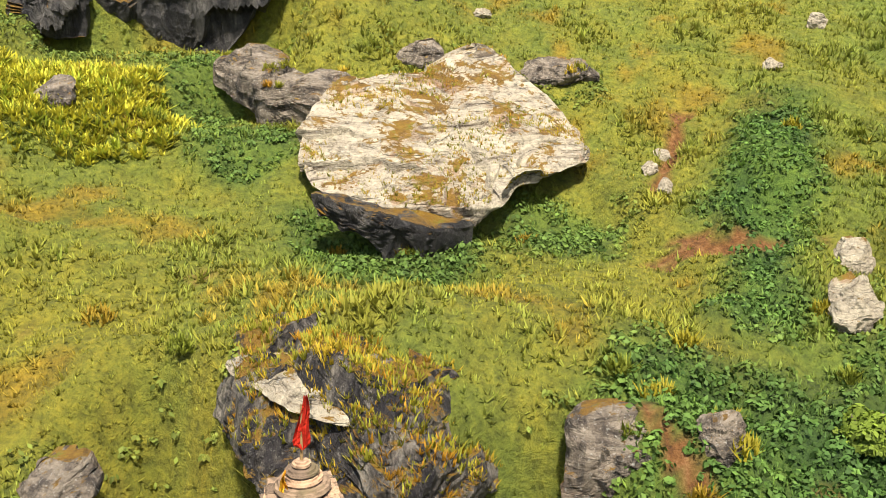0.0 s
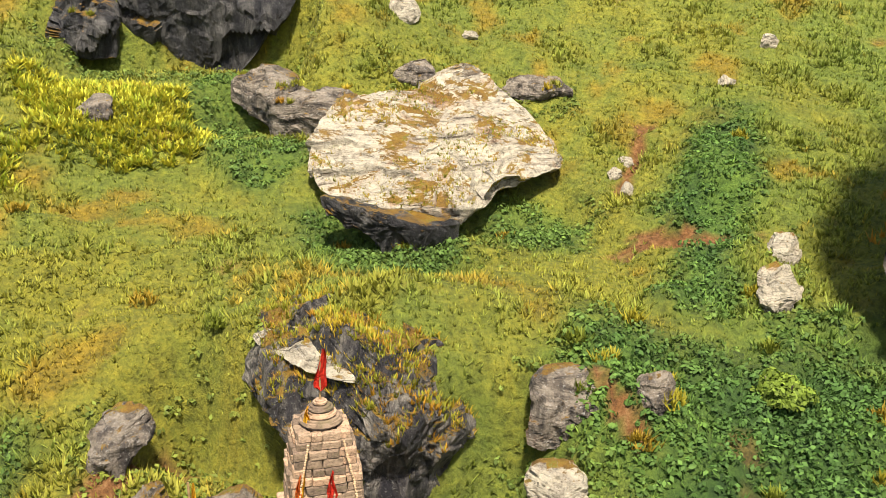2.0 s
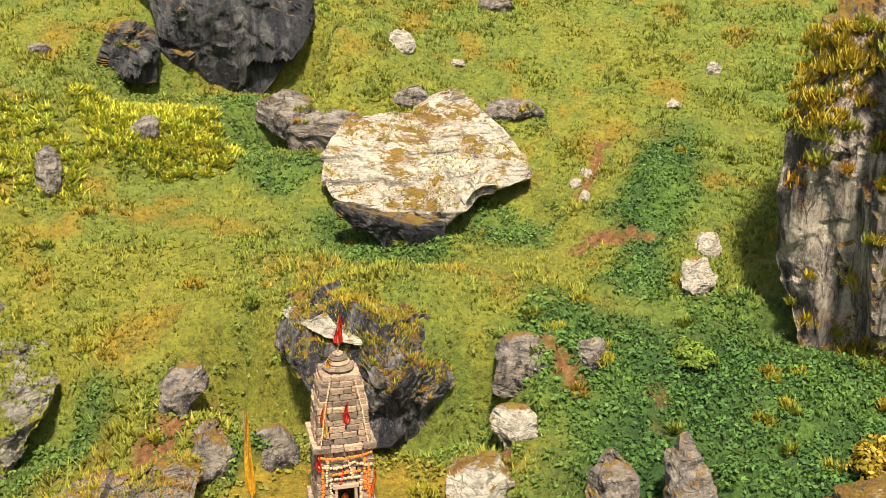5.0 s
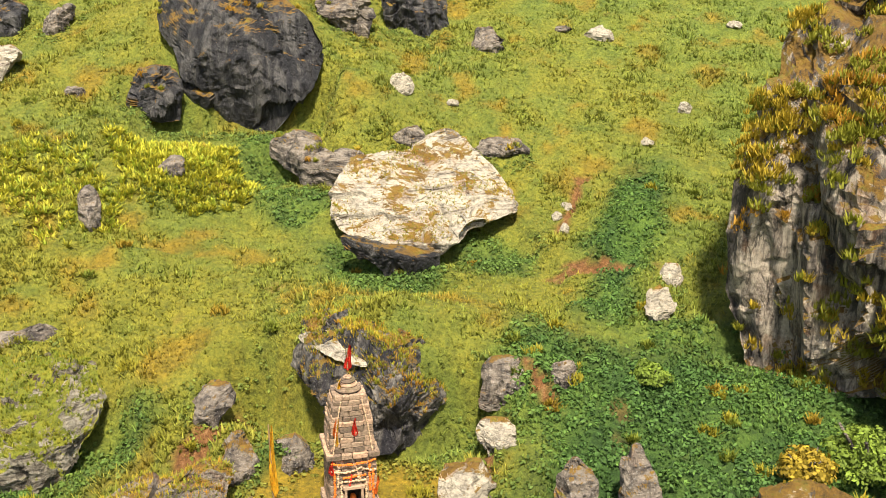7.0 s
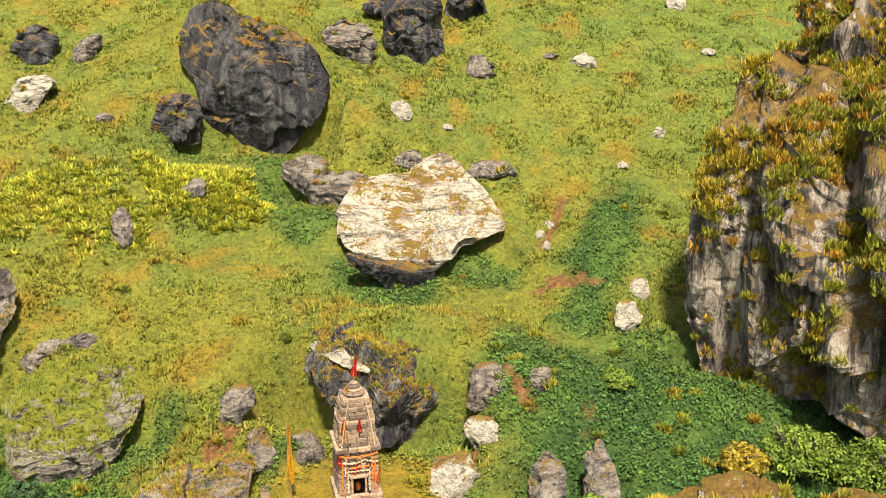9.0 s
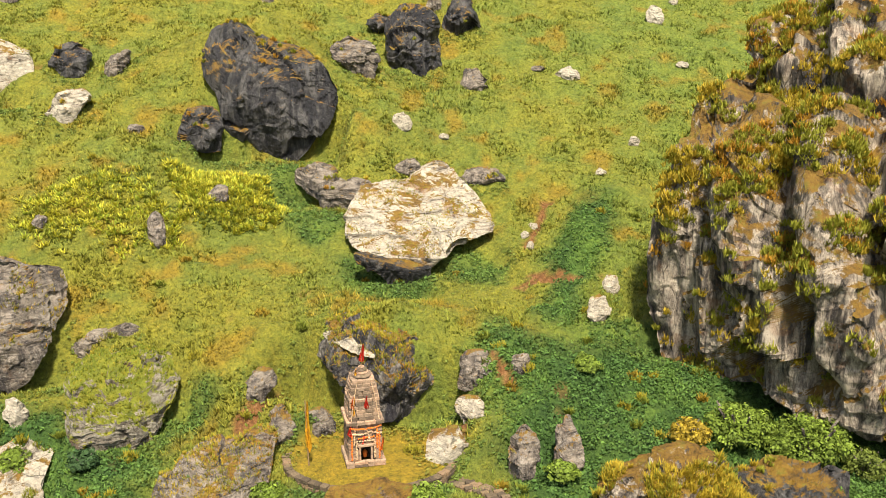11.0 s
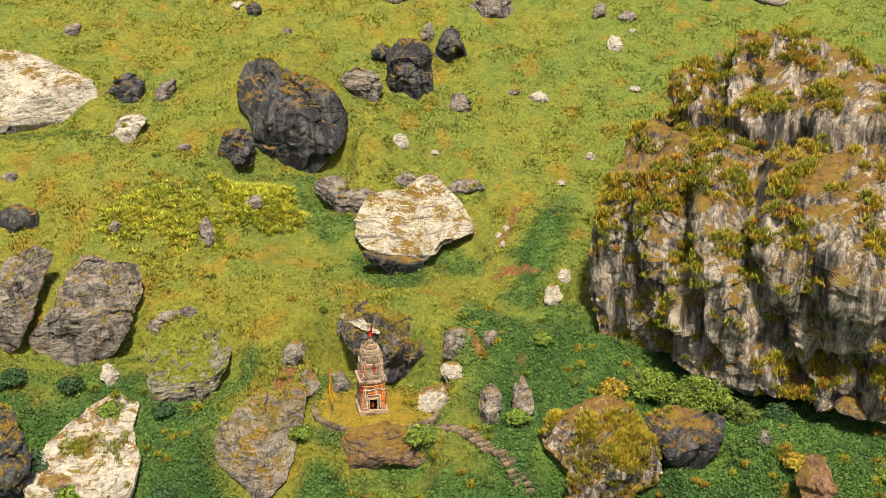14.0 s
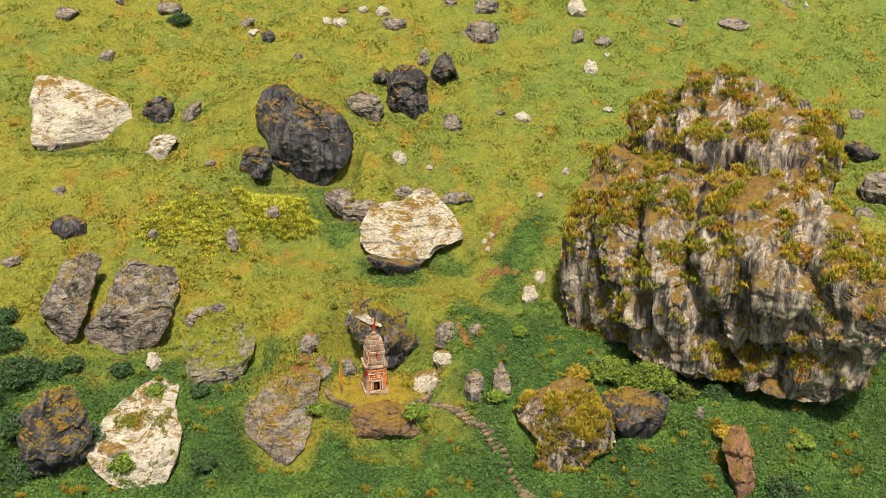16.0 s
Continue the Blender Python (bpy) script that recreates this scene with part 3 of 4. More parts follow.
boulder("boulder", (-3.6, 72.1, 19.1), 0, 0.2, 3, "dark", [(-1.2, 1.6), (0.0, 2.3), (1.2, 1.7), (1.2, 0.0), (-0.6, -0.0)])
boulder("boulder", (5.5, 73.0, 18.9), 0, 0.2, 4, "dark", [(-2.4, 1.2), (-1.1, 3.9), (0.2, 4.7), (1.4, 2.7), (2.2, 0.4), (0.6, -0.1), (-1.5, 0.3)])
boulder("boulder", (2.5, 77.5, 20.6), 0, 0.2, 1.5, "mid", [(-1.0, 0.8), (-0.6, 2.4), (0.2, 2.9), (0.8, 1.6), (0.7, 0.2), (-0.4, -0.0)])
boulder("boulder", (-7.6, 46.6, 7.3), -28, 0.5, 3, "mid", [(-3.7, 1.5), (-3.6, 2.6), (-1.4, 3.2), (1.0, 2.2), (4.1, 2.1), (3.3, -0.2), (1.1, 0.1), (-1.5, 0.9)])
boulder("boulder", (-0.2, 49.1, 9.1), 0, 0.2, 2, "mid", [(-1.4, 0.5), (-0.8, 1.5), (0.7, 2.1), (1.3, 1.4), (0.7, 0.1), (-0.8, -0.1)])
boulder("boulder", (6.7, 48.9, 8.4), 0, 0.5, 2.5, "mid", [(-2.3, 0.8), (-0.8, 1.7), (1.3, 1.5), (2.0, 0.6), (0.1, -0.1), (-1.8, 0.1)])
boulder("white_boulder", (-39.5, 56.0, 14.0), 8, 1.1, 7, "pale", [(-9.1, 7.2), (-8.6, 7.5), (-5.1, 7.3), (-1.1, 6.1), (1.9, 4.9), (3.7, 4.2), (4.0, 1.4), (1.7, 0.3), (-0.7, -0.2), (-4.5, -0.4), (-7.7, 0.2), (-8.7, 1.5), (-9.1, 4.2)], n=192, undercut=0.15, rough=0.35, lawn='patches', moss=20.0, tall=0.2)
boulder("boulder", (-33.3, 61.2, 16.1), 0, 0.3, 3, "dark", [(-2.0, 0.9), (-0.9, 3.0), (0.8, 3.6), (1.9, 2.3), (1.9, 0.4), (-0.4, -0.1)])
boulder("boulder", (-28.7, 61.8, 16.4), 0, 0.3, 2.5, "mid", [(-1.3, 0.4), (-0.6, 1.9), (1.1, 2.4), (1.4, 1.2), (0.1, -0.1)])
boulder("boulder", (-31.4, 53.8, 13.2), 0, 0.5, 2.5, "pale", [(-2.0, 0.7), (-0.8, 2.6), (1.3, 3.1), (2.2, 2.2), (1.1, 0.5), (-0.9, -0.1)])
boulder("crag", (16.4, 28.2, 1.9), -45, 0.22, 16, "cliff", [(2.1, -1.7), (0.8, 0.6), (-0.3, 3.4), (0.1, 7.2), (0.1, 10.1), (-0.3, 13.3), (-0.4, 16.1), (0.1, 17.7), (1.5, 19.1), (0.8, 21.0), (2.2, 22.6), (4.6, 23.7), (6.1, 24.7), (8.3, 25.0), (11.6, 24.9), (15.0, 24.3), (18.4, 23.5), (21.3, 22.2), (23.0, 20.3), (24.3, 18.4), (24.8, 15.9), (28.6, 13.5), (31.8, 12.0), (33.5, 10.0), (34.0, 8.3), (33.1, 6.8), (31.7, 4.6), (31.7, 2.5), (29.7, 0.1), (27.7, -0.6), (22.7, -0.9), (21.4, -0.5), (18.4, -0.5), (15.1, -0.2), (11.1, 0.1), (7.6, -0.1), (4.2, -1.1)], n=420, tall=0.42, least=0.12, clump=0.8, flute=1.6, rough=0.85, bulge=0.36, recede=(9.0, 0.5), clefts=((6.7, 16.8, 13.8, 2.1, 0.92, 2.72), (12.6, 18.3, 20.2, 0.8, 1.03, 3.23), (12.3, 16.2, 16.4, 9.6, 0.52, 1.36), (20.4, 12.8, 21.9, 2.4, 0.8, 2.04), (23.6, 14.9, 29.1, 8.9, 0.69, 1.7), (1.8, 18.6, 14.7, 18.9, 0.69, 2.21), (14.7, 18.9, 20.5, 19.1, 0.69, 2.04), (1.2, 15.8, 8.1, 1.0, 0.57, 1.36), (4.9, 23.8, 6.6, 19.4, 0.57, 1.53), (12.4, 24.5, 14.0, 19.0, 0.57, 1.36), (21.9, 2.4, 30.5, 5.2, 0.69, 1.7)), moss=70.0)
boulder("boulder", (-34.7, 24.4, 0.9), 15, 0.65, 6, "mid", [(-2.6, 3.6), (-1.0, 5.7), (0.5, 7.2), (2.2, 7.4), (3.7, 6.4), (3.3, 4.8), (2.2, 3.1), (1.2, 1.4), (0.5, 0.2), (-0.6, -0.1), (-1.9, 1.2)], n=192, rough=0.6, bulge=0.15, lawn='patches', moss=20.0, least=0.6)
boulder("boulder", (-28.2, 23.8, 0.3), 22, 0.5, 7, "mid", [(-4.2, 1.6), (-3.0, 3.3), (-1.5, 4.7), (-0.0, 7.2), (1.6, 8.1), (4.1, 7.3), (6.2, 6.4), (6.3, 4.7), (4.8, 2.8), (3.0, 0.8), (0.6, -0.1), (-1.7, -0.2), (-3.6, 0.7)], n=192, rough=0.6, bulge=0.15, lawn='patches', moss=30.0, least=0.6)
boulder("boulder", (-22.7, 27.8, 0.3), -15, 0.5, 2.5, "mid", [(-1.0, 0.2), (-1.2, 2.0), (-0.0, 3.0), (2.2, 3.4), (3.3, 2.7), (1.3, 1.9), (0.7, 0.6), (-0.2, -0.0)])
boulder("mossy_boulder", (-19.2, 19.4, -1.3), 34, 0.2, 4, "moss", [(-1.0, 0.2), (-1.0, 1.9), (-0.5, 3.0), (2.1, 3.8), (5.4, 4.1), (6.6, 3.5), (6.4, 2.1), (5.9, 1.6), (4.5, 0.5), (3.1, -0.5), (1.9, -1.3), (-0.4, -0.6)], n=160, moss=40.0, lawn=True, blocky=True, tall=0.24, bulge=0.12, recede=(1.5, 1.35))
boulder("pointed_boulder", (-26.0, 7.6, -6.0), 15, 2.1, 5, "pale", [(-2.8, 2.1), (-0.6, 3.2), (1.9, 4.3), (4.7, 5.2), (6.9, 5.5), (6.7, 4.3), (6.1, 3.2), (6.7, 2.1), (6.1, 1.2), (5.0, 0.2), (3.7, -0.5), (-0.0, -0.2), (-1.7, 0.7)], n=192, rough=0.6, bulge=0.1, lawn='patches', moss=70.0, tall=0.3, least=0.4)
boulder("mossy_boulder", (-32.0, 8.5, -5.4), 0, 0.9, 5, "dark", [(-3.8, 4.6), (-2.0, 5.5), (0.1, 5.8), (2.2, 4.4), (3.2, 3.0), (2.4, 2.0), (2.6, 0.3), (-0.4, -0.1), (-2.3, 0.5), (-3.2, 2.4)], moss=30.0, lawn=True, tall=0.24, n=160, least=0.62, label="dark boulder with a flat grassy cap")
boulder("pointed_boulder", (-11.2, 9.2, -5.0), 0, 1.6, 5, "mid", [(-3.8, 1.9), (-3.8, 3.0), (-2.6, 4.2), (-0.3, 5.0), (2.2, 5.5), (3.3, 5.2), (3.2, 3.7), (2.8, 2.0), (2.0, 1.0), (0.7, 0.2), (-0.1, -0.1), (-1.0, 1.0), (-2.9, 1.3)], n=192, rough=0.7, bulge=0.14, lawn='patches', moss=45.0, tall=0.24, least=0.6)
boulder("overhanging_boulder", (-1.8, 21.4, -1.0), -36, 0.3, 6, "shelter", [(-8.5, 4.0), (-8.0, 4.6), (-6.1, 5.2), (-3.9, 5.5), (-1.6, 5.1), (-0.3, 4.5), (0.5, 2.4), (0.4, 0.6), (-1.1, 0.4), (-3.1, 0.7), (-4.9, 1.0), (-6.9, 1.8), (-8.2, 2.8)], n=224, lawn=True, blocky=True, bulge=0.12, undercut=0.8, overhang=0.1, rough=0.6, least=0.55, moss=35.0, tall=0.26)
boulder("boulder", (2.7, 17.3, -1.4), -10, 0.8, 2.4, "pale", [(-1.5, 0.8), (-1.4, 1.7), (0.3, 2.0), (1.1, 1.5), (1.1, 0.4), (-0.3, -0.0), (-1.1, 0.1)])
boulder("boulder", (4.5, 20.5, -0.3), 5, 0.8, 1.8, "pale", [(-1.0, 0.8), (-0.7, 1.7), (0.7, 1.6), (0.9, 0.5), (-0.0, 0.1)])
boulder("boulder", (-7.7, 19.2, -1.1), 15, 0.8, 2.4, "mid", [(-0.8, 0.6), (-0.3, 1.7), (0.5, 2.2), (1.1, 1.3), (0.9, 0.0), (-0.2, -0.0)])
boulder("boulder", (-1.2, 11.6, -3.7), 0, 0.35, 3, "brown", [(-3.6, 0.3), (-3.4, 1.8), (-3.0, 2.8), (0.4, 3.1), (3.1, 2.8), (3.5, 1.5), (2.8, 0.6), (0.4, 1.0), (-1.7, -0.0)], n=128, rough=0.6, bulge=0.06, blocky=True, moss=5.0)
boulder("boulder", (-5.6, 20.9, -1.1), 0, 0.7, 2, "mid", [(-1.3, 0.3), (-1.1, 1.3), (-0.0, 1.6), (1.0, 1.0), (1.1, 0.2), (-0.3, -0.0)])
boulder("boulder", (-9.5, 22.7, 0.9), 0, 0.7, 2, "mid", [(-1.2, 0.5), (-0.6, 1.5), (0.6, 1.5), (1.0, 0.8), (0.2, -0.0), (-0.8, 0.0)])
boulder("boulder", (5.1, 23.4, 1.5), -10, 0.5, 2, "mid", [(-1.6, 0.2), (-1.3, 1.7), (0.1, 1.9), (1.4, 0.9), (1.0, 0.1), (-0.6, -0.0)])
boulder("boulder", (7.5, 23.3, 1.9), 0, 0.5, 1.5, "mid", [(-0.6, 0.2), (-0.2, 1.3), (0.8, 1.6), (1.0, 0.8), (0.2, -0.1)])
boulder("boulder", (14.2, 30.5, 3.1), 0, 0.5, 1.7, "pale", [(-0.9, 0.2), (-0.5, 1.4), (0.5, 1.7), (0.9, 0.7), (0.2, -0.1)])
boulder("boulder", (15.6, 34.5, 3.6), 0, 0.5, 1.5, "pale", [(-0.7, 0.3), (-0.2, 1.3), (0.7, 1.4), (0.8, 0.5), (-0.0, -0.1)])
boulder("boulder", (7.0, 14.4, -0.8), -10, 0.7, 2.4, "mid", [(-0.9, 0.1), (-0.9, 1.9), (-0.1, 2.9), (0.9, 2.3), (0.8, 0.5), (-0.1, -0.1)])
boulder("boulder", (10.0, 13.5, -0.6), 10, 0.8, 2.2, "mid", [(-0.7, 0.3), (-0.3, 2.4), (0.6, 3.5), (1.2, 2.5), (1.0, 0.8), (0.1, -0.1)])
boulder("mossy_crag", (15.0, 7.0, -3.9), -5, 0.9, 6, "cliff", [(-4.7, 3.7), (-3.4, 4.9), (-0.5, 5.6), (2.4, 5.3), (4.4, 3.7), (5.2, 2.0), (4.6, 0.7), (2.3, -0.3), (-0.5, -0.8), (-2.0, 0.3), (-2.3, 2.0), (-4.1, 2.7)], n=224, flute=0.4, clump=0.6, bulge=0.2, lawn='patches', moss=90.0, tall=0.4, least=0.3)
boulder("boulder", (22.1, 9.1, -1.6), -10, 0.9, 3.5, "dark", [(-3.4, 2.5), (-1.6, 3.2), (1.6, 3.2), (3.1, 2.5), (2.4, 1.0), (1.2, 0.2), (0.1, -0.3), (-1.1, 0.4), (-2.0, 1.5)])
boulder("boulder", (30.3, 2.6, -3.9), 0, 0.2, 2.5, "rust", [(-1.7, 4.4), (-1.0, 6.6), (0.2, 6.1), (1.1, 2.9), (1.0, 0.4), (-0.2, -0.1)])
boulder("boulder", (63.6, 61.3, 10.6), 0, 0.4, 3, "dark", [(-4.0, 1.8), (-2.7, 2.8), (0.0, 2.1), (1.7, 0.9), (0.8, -0.1), (-2.3, 0.9)])
boulder("boulder", (62.0, 52.6, 6.8), 0, 0.3, 4, "mid", [(-2.6, 1.5), (-1.6, 4.3), (1.0, 4.7), (2.9, 2.6), (2.2, -0.1), (-0.7, 0.1)])
boulder("boulder", (57.2, 38.5, 3.6), -20, 0.4, 4, "moss", [(-4.8, 3.4), (-3.8, 5.4), (-1.3, 5.6), (2.1, 3.2), (2.4, 0.2), (-0.7, 0.4)])
boulder("rock_slab", (-4.3, 24.6, 3.4), -36, 2.6, 1.4, "pale", [(-2.5, 0.2), (-1.8, 0.5), (-0.3, 0.6), (1.3, 0.6), (2.7, 0.7), (2.1, 0.5), (1.2, 0.3), (2.3, 0.1), (2.7, -0.1), (1.0, 0.0), (-0.8, 0.1), (-1.8, 0.1)], n=128, rough=0.5, bulge=0.15, moss=0, sink=0.0, label="pale bare rock slab lying on the overhanging boulder")
boulder("overhanging_boulder", (0.8, 22.4, -1.1), 22, 0.3, 6, "shelter", [(-2.5, 5.5), (-1.7, 5.5), (-0.4, 4.9), (1.3, 4.1), (2.4, 3.2), (2.7, 2.2), (1.9, 0.9), (0.7, 0.0), (-1.0, 0.0), (-2.5, 0.5), (-2.9, 2.3)], n=192, rough=0.7, bulge=0.14, undercut=0.6, overhang=0.3, blocky=True, moss=45.0, lawn=True, least=0.42, tall=0.28, label="dark wet boulder with an overhanging grass cap")
stone(-20.7, 80.3, 2.4, 1.9, "dark")
stone(-24.1, 84.1, 2.2, 1.6, "mid")
stone(-23.0, 82.5, 2.3, 1.1, "pale")
stone(-10.6, 86.5, 2.5, 1.4, "pale")
stone(-12.4, 87.3, 1.6, 1.3, "pale")
stone(-2.1, 85.6, 4.6, 2.3, "mid")
stone(-4.2, 90.0, 2.4, 1.6, "pale")
stone(11.3, 83.8, 6.5, 3.3, "mid")
stone(11.9, 92.8, 4.8, 2.4, "mid")
stone(6.3, 94.2, 2.8, 1.3, "mid")
stone(27.3, 92.7, 3.2, 3.4, "pale")
stone(26.5, 85.6, 2.2, 2.5, "mid")
stone(30.7, 85.8, 3.3, 1.6, "mid")
stone(27.2, 77.8, 1.9, 2.1, "pale")
stone(42.9, 92.8, 3.8, 1.5, "moss")
stone(52.2, 93.1, 5.6, 1.7, "mid")
stone(16.3, 65.4, 2.8, 1.3, "pale")
stone(28.1, 68.0, 1.6, 0.7, "pale")
stone(6.5, 63.3, 3.1, 2.3, "mid")
stone(-36.5, 86.7, 4.4, 1.8, "mid")
stone(-51.1, 83.9, 4.1, 1.9, "mid")
stone(-43.0, 74.8, 3.0, 1.7, "mid")
stone(-15.9, 77.1, 1.7, 0.8, "mid")
stone(-38.7, 39.5, 4.3, 2.9, "dark")
stone(-19.3, 38.0, 1.8, 3.0, "mid")
stone(-28.9, 38.8, 1.2, 1.2, "mid")
stone(-15.9, 43.9, 1.8, 1.4, "mid")
stone(-42.1, 47.3, 1.8, 0.9, "mid")
stone(-44.4, 35.7, 3.1, 1.0, "mid")
stone(-0.5, 53.9, 1.8, 1.6, "pale")
stone(3.2, 54.9, 1.2, 0.6, "pale")
stone(65.6, 70.7, 3.2, 1.2, "mid")
stone(59.2, 48.4, 3.1, 2.3, "mid")
stone(9.8, 42.6, 0.8, 0.7, "pale")
stone(10.0, 40.9, 0.7, 0.7, "pale")
stone(10.7, 44.1, 0.8, 0.6, "pale")
stone(17.1, 49.8, 1.0, 0.7, "pale")
stone(20.8, 54.6, 1.2, 0.9, "pale")
stone(13.1, 67.1, 1.8, 0.6, "mid")
stone(30.5, 83.1, 1.2, 0.6, "pale")
stone(28.1, 9.7, 1.3, 1.1, "mid")
stone(-25.0, 21.3, 1.6, 1.8, "pale")
stone(-10.4, 90.1, 1.8, 0.9, "rust")
stone(-7.3, 90.5, 2.2, 0.9, "pale")
stone(-44.7, 89.0, 1.5, 1.7, "mid")
stone(63.5, 100.4, 3.1, 1.4, "moss")
stone(66.8, 100.4, 0.8, 1.4, "pale")
stone(47.4, 101.0, 3.0, 1.4, "dark")
stone(57.7, 102.2, 4.1, 1.2, "dark")
stone(-24.4, 52.3, 1.8, 1.0, "mid")
stone(-44.9, 54.8, 2.0, 1.1, "mid")

# ---- cut stone, cloth and wood ----
def masonry_material(name, light, dark):
    m, nodes, links, b = material(name, 0.9)
    co = nodes.new("ShaderNodeTexCoord").outputs["Object"]
    info = nodes.new("ShaderNodeObjectInfo")
    shift = nodes.new("ShaderNodeVectorMath")
    shift.operation = "ADD"
    links.new(co, shift.inputs[0])
    links.new(info.outputs["Random"], shift.inputs[1])
    fine = noise_of(nodes, links, shift.outputs["Vector"], 4.0, 8, 0.7)
    colour = ramp_of(nodes, links, fine, [(0.32, dark), (0.52, light), (0.75, tuple(v * 1.2 for v in light))])
    colour = mixed(nodes, links, 1.0, colour, ramp_of(nodes, links, info.outputs["Random"], [(0.0, (0.45, 0.43, 0.42)), (0.5, (1, 0.95, 0.88)), (1.0, (1.4, 1.2, 1.05))]), "MULTIPLY")
    stain = ramp_of(nodes, links, noise_of(nodes, links, shift.outputs["Vector"], 1.4, 5, 0.6), [(0.56, (0, 0, 0)), (0.66, (1, 1, 1))])
    colour = mixed(nodes, links, math_of(nodes, links, "MULTIPLY", stain, 0.5), colour, (0.09, 0.075, 0.03))
    links.new(colour, b.inputs["Base Color"])
    bump(nodes, links, fine, 0.7, 0.06, b)
    return m


def cloth_material(name, colour):
    m, nodes, links, b = material(name, 0.85)
    co = nodes.new("ShaderNodeTexCoord").outputs["Object"]
    fold = noise_of(nodes, links, co, 5.0, 4, 0.6)
    links.new(ramp_of(nodes, links, fold, [(0.3, tuple(v * 0.6 for v in colour)), (0.65, colour)]), b.inputs["Base Color"])
    bump(nodes, links, fold, 0.5, 0.05, b)
    return m


TEMPLE_STONE = masonry_material("temple_stone", (0.28, 0.20, 0.135), (0.09, 0.06, 0.04))
WALL_STONE = masonry_material("wall_stone", (0.135, 0.10, 0.06), (0.04, 0.03, 0.018))
RED = cloth_material("red_cloth", (0.62, 0.030, 0.012))
ORANGE = cloth_material("orange_cloth", (0.75, 0.17, 0.02))
YELLOW = cloth_material("yellow_cloth", (0.80, 0.42, 0.02))
CREAM = cloth_material("cream_cloth", (0.55, 0.36, 0.20))
WOOD, wn, wl, wb = material("weathered_wood", 0.85)
wl.new(ramp_of(wn, wl, noise_of(wn, wl, wn.new("ShaderNodeTexCoord").outputs["Object"], 9.0, 6, 0.7), [(0.3, (0.12, 0.075, 0.035)), (0.7, (0.30, 0.19, 0.08))]), wb.inputs["Base Color"])
# near-black core colour holds the shade of the door recess and block gaps
SHADE, sn, sl, sb = material("shaded_core_stone", 0.95)
sl.new(ramp_of(sn, sl, noise_of(sn, sl, sn.new("ShaderNodeTexCoord").outputs["Object"], 3.0, 6, 0.7), [(0.3, (0.02, 0.014, 0.010)), (0.7, (0.09, 0.06, 0.04))]), sb.inputs["Base Color"])


def block_mesh(seed):
    """A rough hewn block, one metre a side, with blunt edges."""
    rng = np.random.default_rng(seed)
    bm = bmesh.new()
    bmesh.ops.create_cube(bm, size=1.0)
    bmesh.ops.bevel(bm, geom=bm.edges[:], offset=0.09, segments=1, affect="EDGES")
    for v in bm.verts:
        v.co += Vector(rng.uniform(-0.045, 0.045, 3))
    me = bpy.data.meshes.new("block")
    bm.to_mesh(me)
    bm.free()
    return me


BLOCKS = {}
for stone_mat in (TEMPLE_STONE, WALL_STONE):
    BLOCKS[stone_mat.name] = [block_mesh(k) for k in range(7)]
    for me in BLOCKS[stone_mat.name]:
        me.materials.append(stone_mat)


def piece(name, parent, mat, at, size, turn, rng):
    ob = new(name, BLOCKS[mat.name][int(rng.integers(7))])
    ob.parent = parent
    ob.matrix_basis = pose(*at, 0, 0, turn) @ Matrix.Diagonal((*size, 1))
    return ob


def box(bm, at, size, turn=None):
    m = Matrix.Translation(at) @ (turn or Matrix.Identity(4)) @ Matrix.Diagonal((*size, 1))
    bmesh.ops.create_cube(bm, size=1.0, matrix=m)


def strip(points, wide, deep, rng, sag=0.0):
    """A ribbon of cloth or a string of flowers as small lumps along a line of points."""
    bm = bmesh.new()
    for a, b in zip(points, points[1:]):
        a, b = Vector(a), Vector(b)
        count = max(2, int((b - a).length / (wide * 0.8)))
        for k in range(count):
            s = (k + 0.5) / count
            at = a.lerp(b, s) - Vector((0, 0, sag * 4 * s * (1 - s)))
            bmesh.ops.create_icosphere(bm, subdivisions=1, radius=wide * 0.5 * rng.uniform(0.8, 1.25),
                                       matrix=Matrix.Translation(at + Vector(rng.uniform(-0.25, 0.25, 3)) * wide * 0.6) @ Matrix.Diagonal((1, deep / wide, 1, 1)))
    return bm


def pennant(high, wide, seed, lean=0.1):
    """A long hanging three-cornered flag with folds, its hoist along z."""
    rng = np.random.default_rng(seed)
    bm = bmesh.new()
    rows = []
    for k in range(11):
        s = k / 10
        half = wide * (0.15 + 0.85 * (1 - abs(s - 0.12) / 0.88) if s > 0.12 else s / 0.12 * 0.9 + 0.1) * 0.5
        row = []
        for j in range(5):
            u = j / 4
            row.append(bm.verts.new((lean * s + half * (2 * u - 1) + 0.03 * math.sin(6 * s + seed), 0.07 * math.sin(9 * u + 5 * s + seed), high * s)))
        rows.append(row)
    for a, b in zip(rows, rows[1:]):
        for j in range(4):
            bm.faces.new((a[j], a[j + 1], b[j + 1], b[j]))
    bmesh.ops.solidify(bm, geom=bm.faces[:], thickness=0.012)
    return bm


def pole(bm, base, top, radius):
    base, top = Vector(base), Vector(top)
    way = top - base
    bmesh.ops.create_cone(bm, segments=10, radius1=radius, radius2=radius * 0.7, depth=way.length, cap_ends=True,
                          matrix=Matrix.Translation((base + top) / 2) @ way.to_track_quat("Z", "Y").to_matrix().to_4x4())


